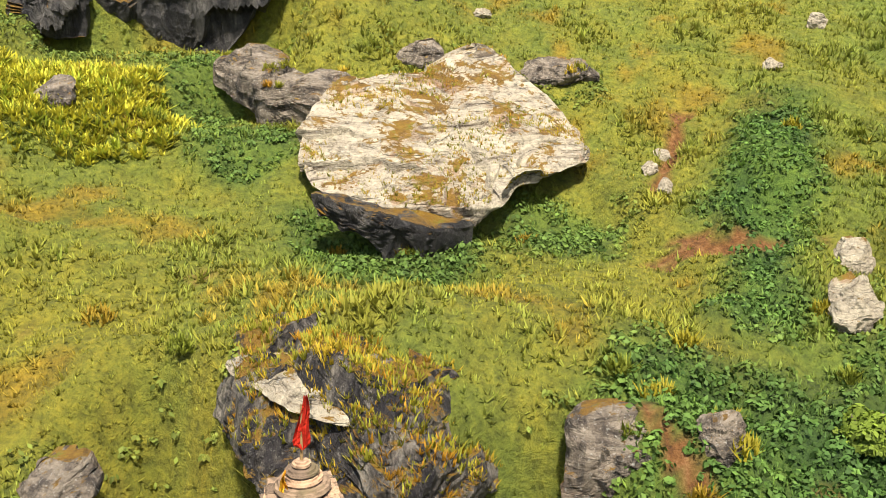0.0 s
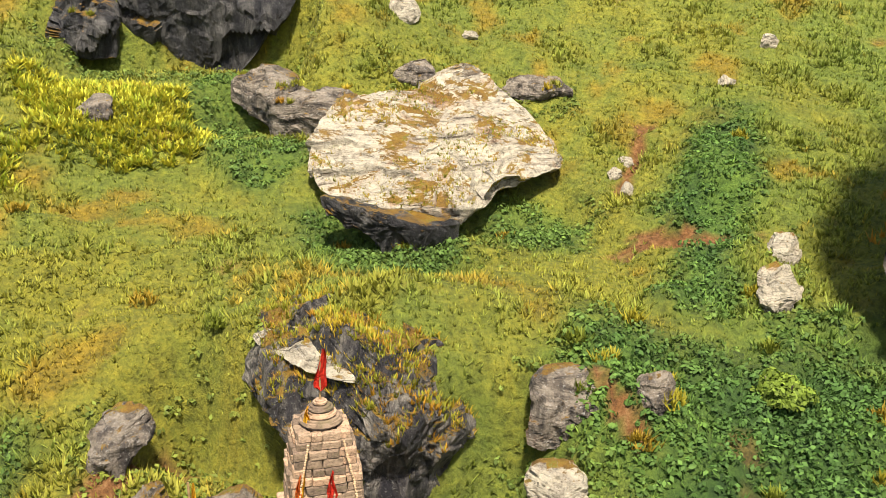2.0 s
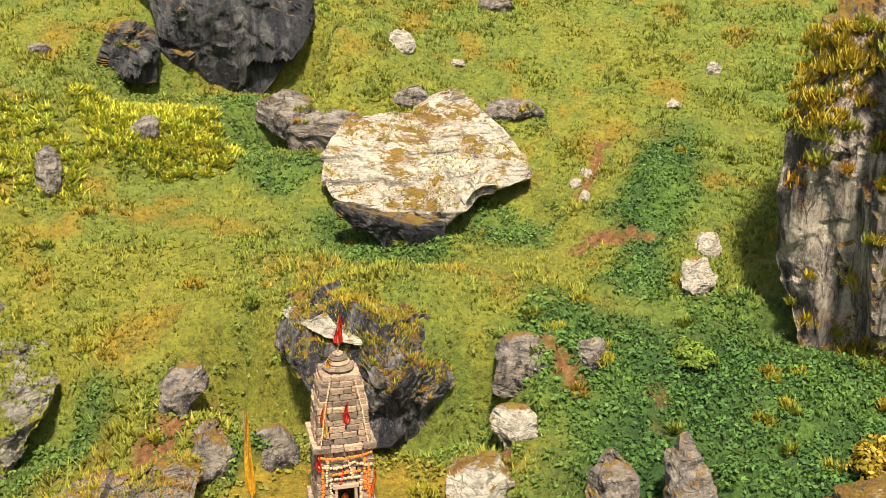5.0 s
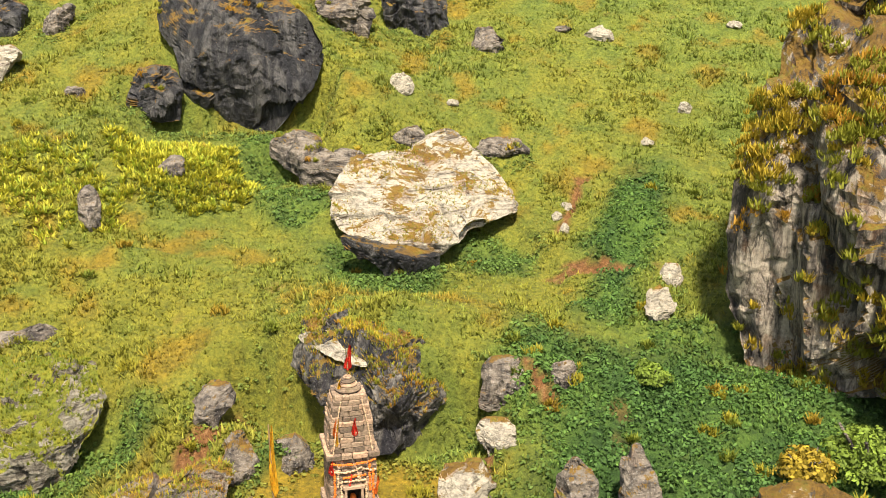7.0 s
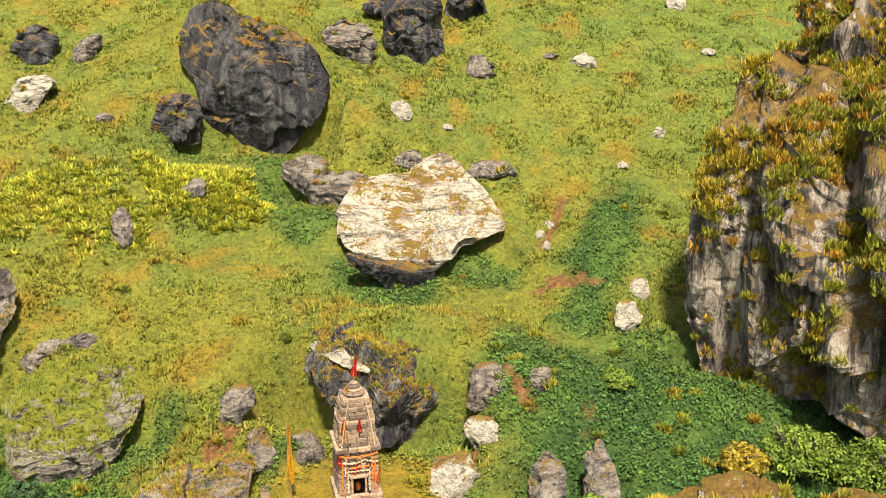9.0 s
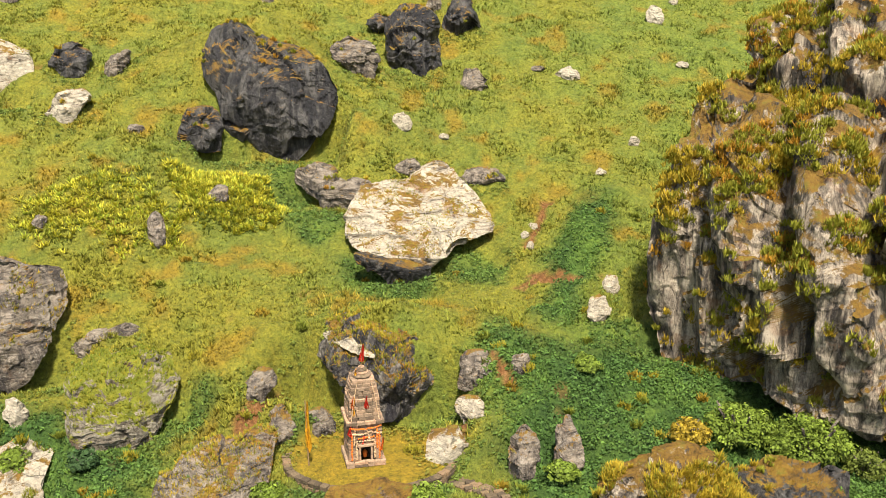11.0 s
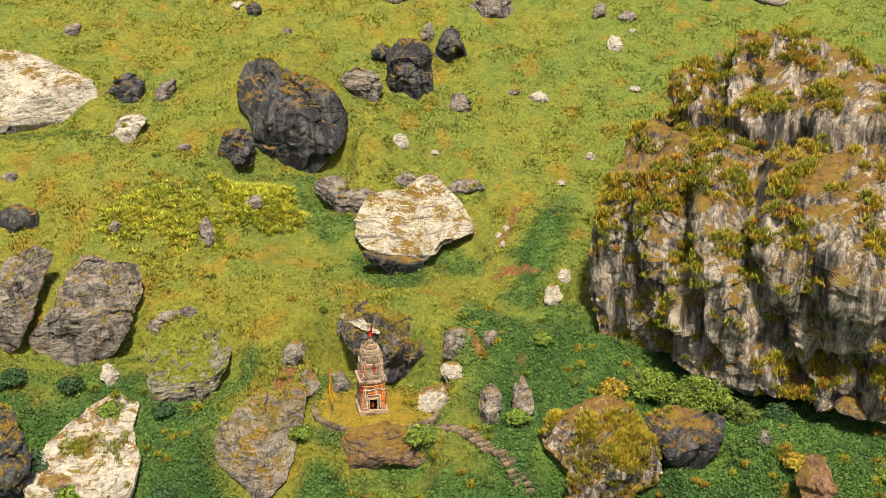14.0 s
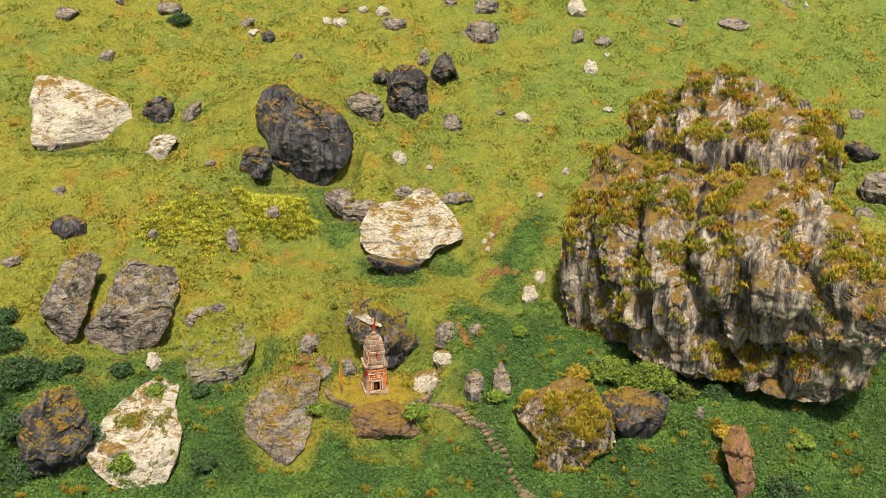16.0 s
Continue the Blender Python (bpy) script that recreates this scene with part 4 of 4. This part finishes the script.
def build_temple():
    rng = np.random.default_rng(12)
    ob = tagged(new("temple"), "small stone shikhara temple draped in orange garlands on a grassy terrace", "temple")
    ob.matrix_basis = pose(*TEMPLE, 0, 0, 13)

    def half(z):
        if z < 0.36:
            return 1.22
        if z < 2.75:
            return 1.06 - 0.03 * z / 2.75
        if z < 3.0:
            return 1.17
        if z < 3.65:
            return 0.98
        s = (z - 3.65) / 1.95
        return 0.96 - 0.30 * s ** 1.5

    # masonry core with a recess for the shrine
    bm = bmesh.new()
    box(bm, (0, 0.30, 1.45), (1.8, 1.25, 2.6))
    box(bm, (-0.62, -0.62, 1.45), (0.60, 0.62, 2.6))
    box(bm, (0.62, -0.62, 1.45), (0.60, 0.62, 2.6))
    box(bm, (0, -0.62, 2.05), (0.64, 0.62, 1.4))
    box(bm, (0, 0, 3.2), (1.65, 1.65, 0.9))
    bmesh.ops.create_cone(bm, segments=4, radius1=1.20, radius2=0.86, depth=1.95, cap_ends=True, matrix=Matrix.Translation((0, 0, 4.6)) @ pose(0, 0, 0, 0, 0, 45))
    part("core", bm, SHADE, ob, "dark rubble core with the shrine recess")
    z, course = 0.0, 0
    while z < 5.5:
        tall = 0.18 if z < 0.35 else 0.25 if 2.75 <= z < 3.0 else float(rng.uniform(0.20, 0.27))
        h = half(z + tall / 2) + (0.05 if z > 3.6 and course % 3 == 0 else 0.0)
        course += 1
        for side in range(4):
            turn = 90 * side
            c, s = math.cos(radians(turn)), math.sin(radians(turn))
            cuts = np.r_[-h, np.sort(np.linspace(-h, h, 5)[1:-1] + rng.uniform(-0.12, 0.12, 3)), h]
            for a, b in zip(cuts, cuts[1:]):
                u, wide, deep = (a + b) / 2, b - a, 0.30 + rng.uniform(-0.03, 0.05)
                if side == 0 and 0.36 <= z + tall / 2 < 1.38:
                    if abs(u) < 0.3 and wide < 0.7:
                        continue
                    if a < 0.31 and b > 0.31:
                        a = 0.31
                    elif b > -0.31 and a < -0.31:
                        b = -0.31
                    u, wide = (a + b) / 2, b - a
                    if wide < 0.08:
                        continue
                # the middle of each face of the tower stands a little proud
                proud = 0.05 if abs(u) < 0.4 * h and z > 3.0 else 0.0
                v = -(h + proud) + deep / 2
                piece("stone_block", ob, TEMPLE_STONE, (u * c - v * s, u * s + v * c, z + tall / 2), (wide * 0.97, deep, tall * 0.96), turn, rng)
        z += tall
    # door frame, lintel, sill
    bm = bmesh.new()
    for x in (-0.36, 0.36):
        box(bm, (x, -1.06, 0.86), (0.11, 0.14, 1.04))
    box(bm, (0, -1.07, 1.42), (0.95, 0.17, 0.14))
    box(bm, (0, -1.10, 0.37), (0.9, 0.22, 0.08))
    bmesh.ops.bevel(bm, geom=bm.edges[:], offset=0.012, segments=1, affect="EDGES")
    part("door_frame", bm, TEMPLE_STONE, ob, "carved stone door frame")
    bm = bmesh.new()
    bmesh.ops.create_icosphere(bm, subdivisions=2, radius=0.2, matrix=Matrix.Translation((0.02, -0.55, 0.58)) @ Matrix.Diagonal((0.8, 0.8, 1.4, 1)))
    part("shrine_stone", bm, ORANGE, ob, "orange-smeared sacred stone in the recess")
    # stacked discs over the tower
    for r, zz, tall in ((0.46, 5.60, 0.18), (0.60, 5.76, 0.18), (0.44, 5.93, 0.15), (0.36, 6.08, 0.14), (0.20, 6.22, 0.15)):
        bm = bmesh.new()
        bmesh.ops.create_cone(bm, segments=24, radius1=r, radius2=r * 0.9, depth=tall, cap_ends=True, matrix=Matrix.Translation((0, 0, zz)))
        bmesh.ops.bevel(bm, geom=[e for e in bm.edges if abs(e.verts[0].co.z - e.verts[1].co.z) < 1e-4], offset=0.05, segments=2, affect="EDGES")
        for v in bm.verts:
            v.co.x += rng.uniform(-0.015, 0.015)
        part("crown_disc", bm, TEMPLE_STONE, ob, "weathered ribbed crown stone")
    bm = bmesh.new()
    pole(bm, (0, 0, 6.2), (0.04, 0, 7.5), 0.035)
    staff = part("flag_staff", bm, WOOD, ob, "thin wooden staff")
    bm = pennant(1.15, 0.40, 3)
    flag = part("flag", bm, RED, staff, "red three-cornered flag")
    flag.location = (0.02, -0.05, 6.55)
    # hanging cloths
    for x, y, zz, high, wide, mat, label in ((0.05, -1.02, 3.85, 0.85, 0.30, RED, "red cloth"), (-0.72, -1.0, 3.45, 1.3, 0.22, YELLOW, "yellow cloth streamer"), (-0.80, -1.02, 3.9, 0.8, 0.2, ORANGE, "orange cloth streamer"),
                                             (-1.0, -1.12, 2.15, 0.9, 0.28, RED, "red cloth"), (0.98, -1.12, 1.0, 0.9, 0.22, ORANGE, "orange cloth"), (-0.45, -0.3, 5.75, 0.5, 0.18, YELLOW, "yellow cloth")):
        c = part("cloth", pennant(high, wide, int(zz * 10)), mat, ob, label)
        c.location = (x, y, zz)
    # garlands over the front
    y = -1.10
    lines = (((-1.0, y, 2.70), (0.0, y - 0.08, 2.60), (1.0, y, 2.72)), ((-0.98, y, 2.35), (-0.3, y, 2.2), (0.3, y, 2.38), (0.98, y, 2.2)), ((-0.85, y, 0.45), (-0.85, y, 2.3)), ((0.85, y, 0.45), (0.85, y, 2.3)),
             ((-0.55, y, 0.5), (-0.55, y, 1.75), (0.55, y, 1.75), (0.55, y, 0.5)), ((-0.2, y, 1.55), (-0.1, y, 2.1)), ((0.25, y, 1.8), (0.1, y, 2.5)), ((-0.5, y, 1.95), (0.55, y, 1.98)), ((0.7, y, 1.2), (0.7, y, 2.6)), ((-0.7, y, 1.5), (-0.65, y, 2.6)))
    for k, points in enumerate(lines):
        part("garland", strip(points, 0.12, 0.09, rng, 0.05 if k < 2 else 0.0), (ORANGE, CREAM, ORANGE, ORANGE, CREAM, RED, CREAM, ORANGE, ORANGE, CREAM)[k], ob, "string of marigolds" if k % 2 == 0 else "knotted prayer cloths")
    for x in (0.45, -0.45):
        part("garland", strip(((x, -0.95, 5.5), (x * 1.5, -1.0, 4.4), (x * 1.9, -1.08, 3.1)), 0.07, 0.06, rng), CREAM, ob, "knotted prayer cloths")


build_temple()


def build_flagpole():
    ob = tagged(new("flagpole"), "bamboo pole with a long yellow pennant beside the temple", "flagpole")
    ob.location = (-5.75, 17.4, TEMPLE[2] - 0.1)
    bm = bmesh.new()
    pole(bm, (0, 0, 0), (-0.08, 0, 4.5), 0.05)
    part("pole", bm, WOOD, ob, "weathered bamboo pole")
    c = part("pennant", pennant(3.5, 0.40, 8, -0.02), YELLOW, ob, "long faded yellow pennant")
    c.location = (0.05, -0.05, 1.0)


build_flagpole()


def build_terrace_wall():
    """Dry stone edge of the shelf, higher at the front where the slope falls away."""
    rng = np.random.default_rng(21)
    ob = tagged(new("terrace_wall"), "mossy dry stone retaining wall under the temple terrace", "wall", kind="structure")
    step = 0.42
    a = radians(172)
    while a < radians(352):
        x, y = -2.0 + 5.3 * math.cos(a), 18.6 + 4.0 * math.sin(a)
        low = float(height(np.array([x]), np.array([y - 0.7]))[0])
        z, wide = TEMPLE[2] - 0.02, step * rng.uniform(0.8, 1.25)
        turn = math.degrees(math.atan2(4.0 * math.cos(a), -5.3 * math.sin(a)))
        courses = 0
        while z > low - 0.2 and courses < 10:
            tall = rng.uniform(0.2, 0.32)
            piece("wall_stone", ob, WALL_STONE, (x + rng.uniform(-0.05, 0.05), y + rng.uniform(-0.05, 0.05) - 0.02 * courses, z - tall / 2), (wide, 0.5, tall), turn, rng)
            z -= tall
            courses += 1
        a += wide / math.hypot(5.3 * math.sin(a), 4.0 * math.cos(a))


build_terrace_wall()


def build_steps():
    rng = np.random.default_rng(22)
    ob = tagged(new("stone_steps"), "worn stone steps climbing the slope to the temple terrace", "steps")
    count = 40
    for k in range(count):
        s = k / (count - 1)
        x, y = 3.4 + 8.6 * s, 16.4 - 13.4 * s + 0.6 * math.sin(3 * s)
        z = float(height(np.array([x]), np.array([y]))[0])
        for j in (-0.3, 0.3):
            piece("step_stone", ob, WALL_STONE, (x + j * 0.85 + rng.uniform(-0.08, 0.08), y + j * 0.5 + rng.uniform(-0.08, 0.08), z + 0.06), (rng.uniform(0.5, 0.7), rng.uniform(0.28, 0.4), 0.24), rng.uniform(10, 50), rng)


build_steps()

# ---- plants ----
def scatter(count, keep, rng, y0=-7.0, y1=108.0):
    """Random places over the seen wedge of hillside, denser near its foot, thinned by keep(x, y)."""
    y = y0 + (y1 - y0) * rng.random(count) ** 1.25
    x = 3.0 + rng.uniform(-1, 1, count) * (0.47 * (y + 72) + 8)
    use = rng.random(count) < keep(x, y)
    return x[use], y[use]


def add_stuff(name, label, made):
    tagged(new(name, mesh_of(name, made[0], made[1], PLANT, made[2])), label, "grass", kind="stuff")


def grow_grass():
    rng = np.random.default_rng(5)
    x, y = scatter(330000, lambda x, y: (1 - 0.85 * soil(x, y)) * (1 - 0.6 * lush(x, y)) * (1 - 0.3 * terrace(x, y)), rng)
    base = np.stack([x, y, height(x, y) - 0.04], 1)
    shade = tint(x, y, rng.normal(0, 0.6, len(x)).clip(-1.5, 1.5))
    tall = 0.27 * (0.6 + 0.9 * ramp(flat_noise(x, y, 2.0, 31), -0.3, 0.4)) * (1 - 0.65 * terrace(x, y))
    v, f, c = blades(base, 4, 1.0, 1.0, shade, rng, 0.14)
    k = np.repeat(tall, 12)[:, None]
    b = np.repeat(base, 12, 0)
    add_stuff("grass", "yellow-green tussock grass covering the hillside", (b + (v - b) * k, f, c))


def leaf_domes(x, y, z, radius, leaves, shade, rng, size=0.15):
    """Small domes of broad leaves."""
    n = len(x)
    d = rng.normal(size=(n, leaves, 3))
    d[..., 2] = np.abs(d[..., 2]) * 0.9 + 0.15
    d /= np.linalg.norm(d, axis=-1, keepdims=True)
    c = np.stack([x, y, z], -1)[:, None] + d * (radius[:, None] * rng.uniform(0.75, 1.1, (n, leaves)))[..., None] * np.array((1, 1, 0.8))
    a = np.cross(d, rng.normal(size=(n, leaves, 3)))
    a /= np.linalg.norm(a, axis=-1, keepdims=True) + 1e-6
    b = np.cross(d, a) * 0.55 + d * 0.25
    s = (size * rng.uniform(0.6, 1.4, (n, leaves)))[..., None]
    v = np.stack([c - a * s, c - b * s, c + a * s, c + b * s], 2).reshape(-1, 3)
    f = np.arange(len(v)).reshape(-1, 4)
    # leaves nearer the top of a dome are coloured lighter than side ones
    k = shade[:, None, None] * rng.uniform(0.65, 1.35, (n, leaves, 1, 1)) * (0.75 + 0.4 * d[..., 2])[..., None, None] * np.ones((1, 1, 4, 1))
    return v, f, k.reshape(-1, 3)


def grow_leaves():
    rng = np.random.default_rng(6)
    x, y = scatter(72000, lambda x, y: ramp(lush(x, y), 0.25, 0.9) * (1 - 0.9 * soil(x, y)), rng, -9.0, 52.0)
    for fx, fy, yaw, u0, u1, out in FEET:                # thick growth round the feet of the boulders
        count = int((u1 - u0) * 14)
        u = rng.uniform(u0 - 0.6, u1 + 0.6, count)
        w = rng.normal(-0.55 * out - 0.3, 0.7, count) + 1.2 * np.abs(2 * (u - u0) / (u1 - u0) - 1) ** 2
        x = np.r_[x, fx + u * math.cos(radians(yaw)) - w * math.sin(radians(yaw))]
        y = np.r_[y, fy + u * math.sin(radians(yaw)) + w * math.cos(radians(yaw))]
    r = 0.24 * rng.uniform(0.6, 1.7, len(x)) * (0.7 + 0.8 * ramp(flat_noise(x, y, 2.5, 33), -0.2, 0.4))
    # leaf green mixed in; round boulder feet it also darkens as contact shade
    shade = 0.45 * tint(x, y, rng.normal(0, 0.5, len(x))) + 0.55 * np.array((0.055, 0.105, 0.022))
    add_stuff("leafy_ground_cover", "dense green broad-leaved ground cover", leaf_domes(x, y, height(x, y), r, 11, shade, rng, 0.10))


def grow_ferns():
    rng = np.random.default_rng(7)
    x, y = rng.uniform(-36, -9.5, 11000), rng.uniform(34, 53, 11000)
    d = np.sqrt(((x + 15.6) / 5.4) ** 2 + ((y - 45.6 + 0.25 * (x + 15.6)) / 3.9) ** 2) + flat_noise(x, y, 2.0, 34) * 0.25
    e = np.sqrt(((x + 24) / 8.5) ** 2 + ((y - 41.5) / 5.0) ** 2) + flat_noise(x, y, 2.5, 35) * 0.9
    use = rng.random(len(x)) < np.maximum(1 - ramp(d, 0.92, 1.02), 0.55 * (1 - ramp(e, 0.7, 1.0)))
    x, y = x[use], y[use]
    shade = np.array((0.40, 0.36, 0.028)) * (1 + 0.25 * rng.normal(0, 1, (len(x), 1)).clip(-1.5, 1.5)) * (1 - np.array((0.30, 0.12, 0.0)) * (rng.random((len(x), 1)) < 0.3))
    base = np.stack([x, y, height(x, y) - 0.03], 1)
    add_stuff("fern_patch", "patch of upright yellow-green leafy plants", blades(base, 7, 0.48, 1.3, shade, rng, 0.17))


def bush(x, y, radius, colour, label):
    """A round bush: short stem and a crown of many small leaves."""
    rng = np.random.default_rng(int(abs(x * 53 + y * 29)))
    z = float(height(np.array([x]), np.array([y]))[0])
    ob = tagged(new("bush"), label, "bush")
    ob.location = (x, y, z)
    bm = bmesh.new()
    for _ in range(5):
        a = rng.uniform(0, 2 * math.pi)
        top = Vector((math.cos(a) * 0.5 * radius, math.sin(a) * 0.5 * radius, radius * 0.8))
        bmesh.ops.create_cone(bm, segments=6, radius1=0.06 * radius, radius2=0.02 * radius, depth=top.length, cap_ends=True,
                              matrix=Matrix.Translation(top / 2) @ top.to_track_quat("Z", "Y").to_matrix().to_4x4())
    part("stem", bm, MID, ob, "thin woody stems")
    n = int(60 * radius)
    d = rng.normal(size=(n, 3))
    d /= np.linalg.norm(d, axis=1, keepdims=True)
    d[:, 2] = np.abs(d[:, 2])
    lump = 0.72 + 0.35 * fbm(d * 2.0 + x, 3, 3)
    c = d * (radius * lump * rng.uniform(0.55, 1, n))[:, None] * np.array((1, 1, 0.85)) + np.array((0, 0, 0.15 * radius))
    shade = np.array(colour) * rng.uniform(0.75, 1.3, (n, 1))
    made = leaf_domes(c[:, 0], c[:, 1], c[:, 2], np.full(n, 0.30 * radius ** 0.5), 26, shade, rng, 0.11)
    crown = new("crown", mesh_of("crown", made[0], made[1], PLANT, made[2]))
    crown.parent = ob


def grow_tussocks():
    """Tall ochre and green grass hummocks among the leaves and by the rocks."""
    rng = np.random.default_rng(8)
    x, y = scatter(2600, lambda x, y: ramp(lush(x, y), 0.2, 0.8) * 0.5 * ramp(flat_noise(x, y, 4.0, 41), -0.1, 0.3) + 0.04, rng, -6.0, 60.0)
    shade = np.array(((0.25, 0.21, 0.014), (0.15, 0.17, 0.016), (0.26, 0.17, 0.013)))[rng.integers(0, 3, len(x))]
    number = 46
    base = np.repeat(np.stack([x, y, height(x, y)], 1), number, 0)
    r = np.repeat(rng.uniform(0.25, 0.6, len(x)), number)
    a, q = rng.uniform(0, 2 * math.pi, len(base)), np.sqrt(rng.random(len(base)))
    base = base + np.stack([np.cos(a) * q * r, np.sin(a) * q * r, 0.55 * r * (1 - q ** 2)], 1)
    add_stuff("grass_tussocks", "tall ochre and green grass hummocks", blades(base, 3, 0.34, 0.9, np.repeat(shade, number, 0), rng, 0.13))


grow_grass()
grow_tussocks()
grow_leaves()
grow_ferns()
GREEN_LEAF, DARK_LEAF, OCHRE_LEAF = (0.13, 0.175, 0.02), (0.04, 0.075, 0.022), (0.26, 0.18, 0.016)
bush(21.0, 18.3, 3.0, GREEN_LEAF, "round green bush at the foot of the crag")
bush(24.8, 16.5, 3.4, GREEN_LEAF, "broad green bush at the foot of the crag")
bush(27.8, 15.0, 1.8, (0.09, 0.11, 0.016), "low green bush under the crag")
bush(17.6, 17.2, 1.7, OCHRE_LEAF, "ochre bush beside a mossy rock")
bush(33.8, 2.6, 2.4, DARK_LEAF, "dark green shrub on the slope")
bush(31.0, 15.6, 1.5, DARK_LEAF, "dark green shrub against the crag")
bush(29.6, 8.0, 1.3, OCHRE_LEAF, "small ochre shrub among green leaves")
bush(37.0, 8.0, 1.4, GREEN_LEAF, "green shrub at the end of the crag")
bush(-12.3, 17.2, 1.5, DARK_LEAF, "dark green shrub by the pointed boulder")
bush(-37.5, 19.5, 2.8, DARK_LEAF, "dense dark shrub beside grey boulders")
bush(-24.6, 19.0, 1.4, GREEN_LEAF, "green shrub under a grey boulder")
bush(-17.5, 8.0, 1.6, DARK_LEAF, "dark shrub between two pointed boulders")
bush(-8.0, 15.4, 1.3, GREEN_LEAF, "green shrub below the terrace wall")
bush(1.6, 13.4, 1.5, GREEN_LEAF, "leafy green shrub under the terrace wall")
bush(9.5, 14.0, 1.2, GREEN_LEAF, "green shrub beside the stone steps")
bush(12.5, 25.5, 1.2, GREEN_LEAF, "green shrub on the slope")
bush(-40.5, 15.0, 3.2, DARK_LEAF, "dense dark shrub at the edge of the slope")
bush(-35.5, 9.5, 2.8, DARK_LEAF, "dense dark shrub above a mossy boulder")
bush(-30.0, 13.5, 2.2, DARK_LEAF, "dark leafy shrub between boulders")
bush(-26.0, 11.0, 1.8, GREEN_LEAF, "green leafy shrub between boulders")
bush(-32.5, 0.5, 2.2, DARK_LEAF, "dark shrub beside a mossy boulder")
bush(-34.3, 84.3, 2.2, DARK_LEAF, "dark round bush on the upper pasture")
bush(-41.0, 24.2, 2.6, DARK_LEAF, "dense dark green shrub among the boulders")
bush(-39.0, 19.3, 2.8, DARK_LEAF, "dense dark green shrub among the boulders")
bush(-42.4, 27.9, 2.0, DARK_LEAF, "dense dark green shrub among the boulders")
bush(-36.7, 12.3, 2.4, DARK_LEAF, "dense dark green shrub among the boulders")
bush(-35.4, 20.5, 1.6, DARK_LEAF, "dense dark green shrub among the boulders")
bush(-28.4, 21.0, 1.4, DARK_LEAF, "dense dark green shrub among the boulders")
bush(-19.9, 18.3, 1.2, DARK_LEAF, "dense dark green shrub among the boulders")
bush(-33.4, 21.5, 1.5, DARK_LEAF, "dense dark green shrub among the boulders")
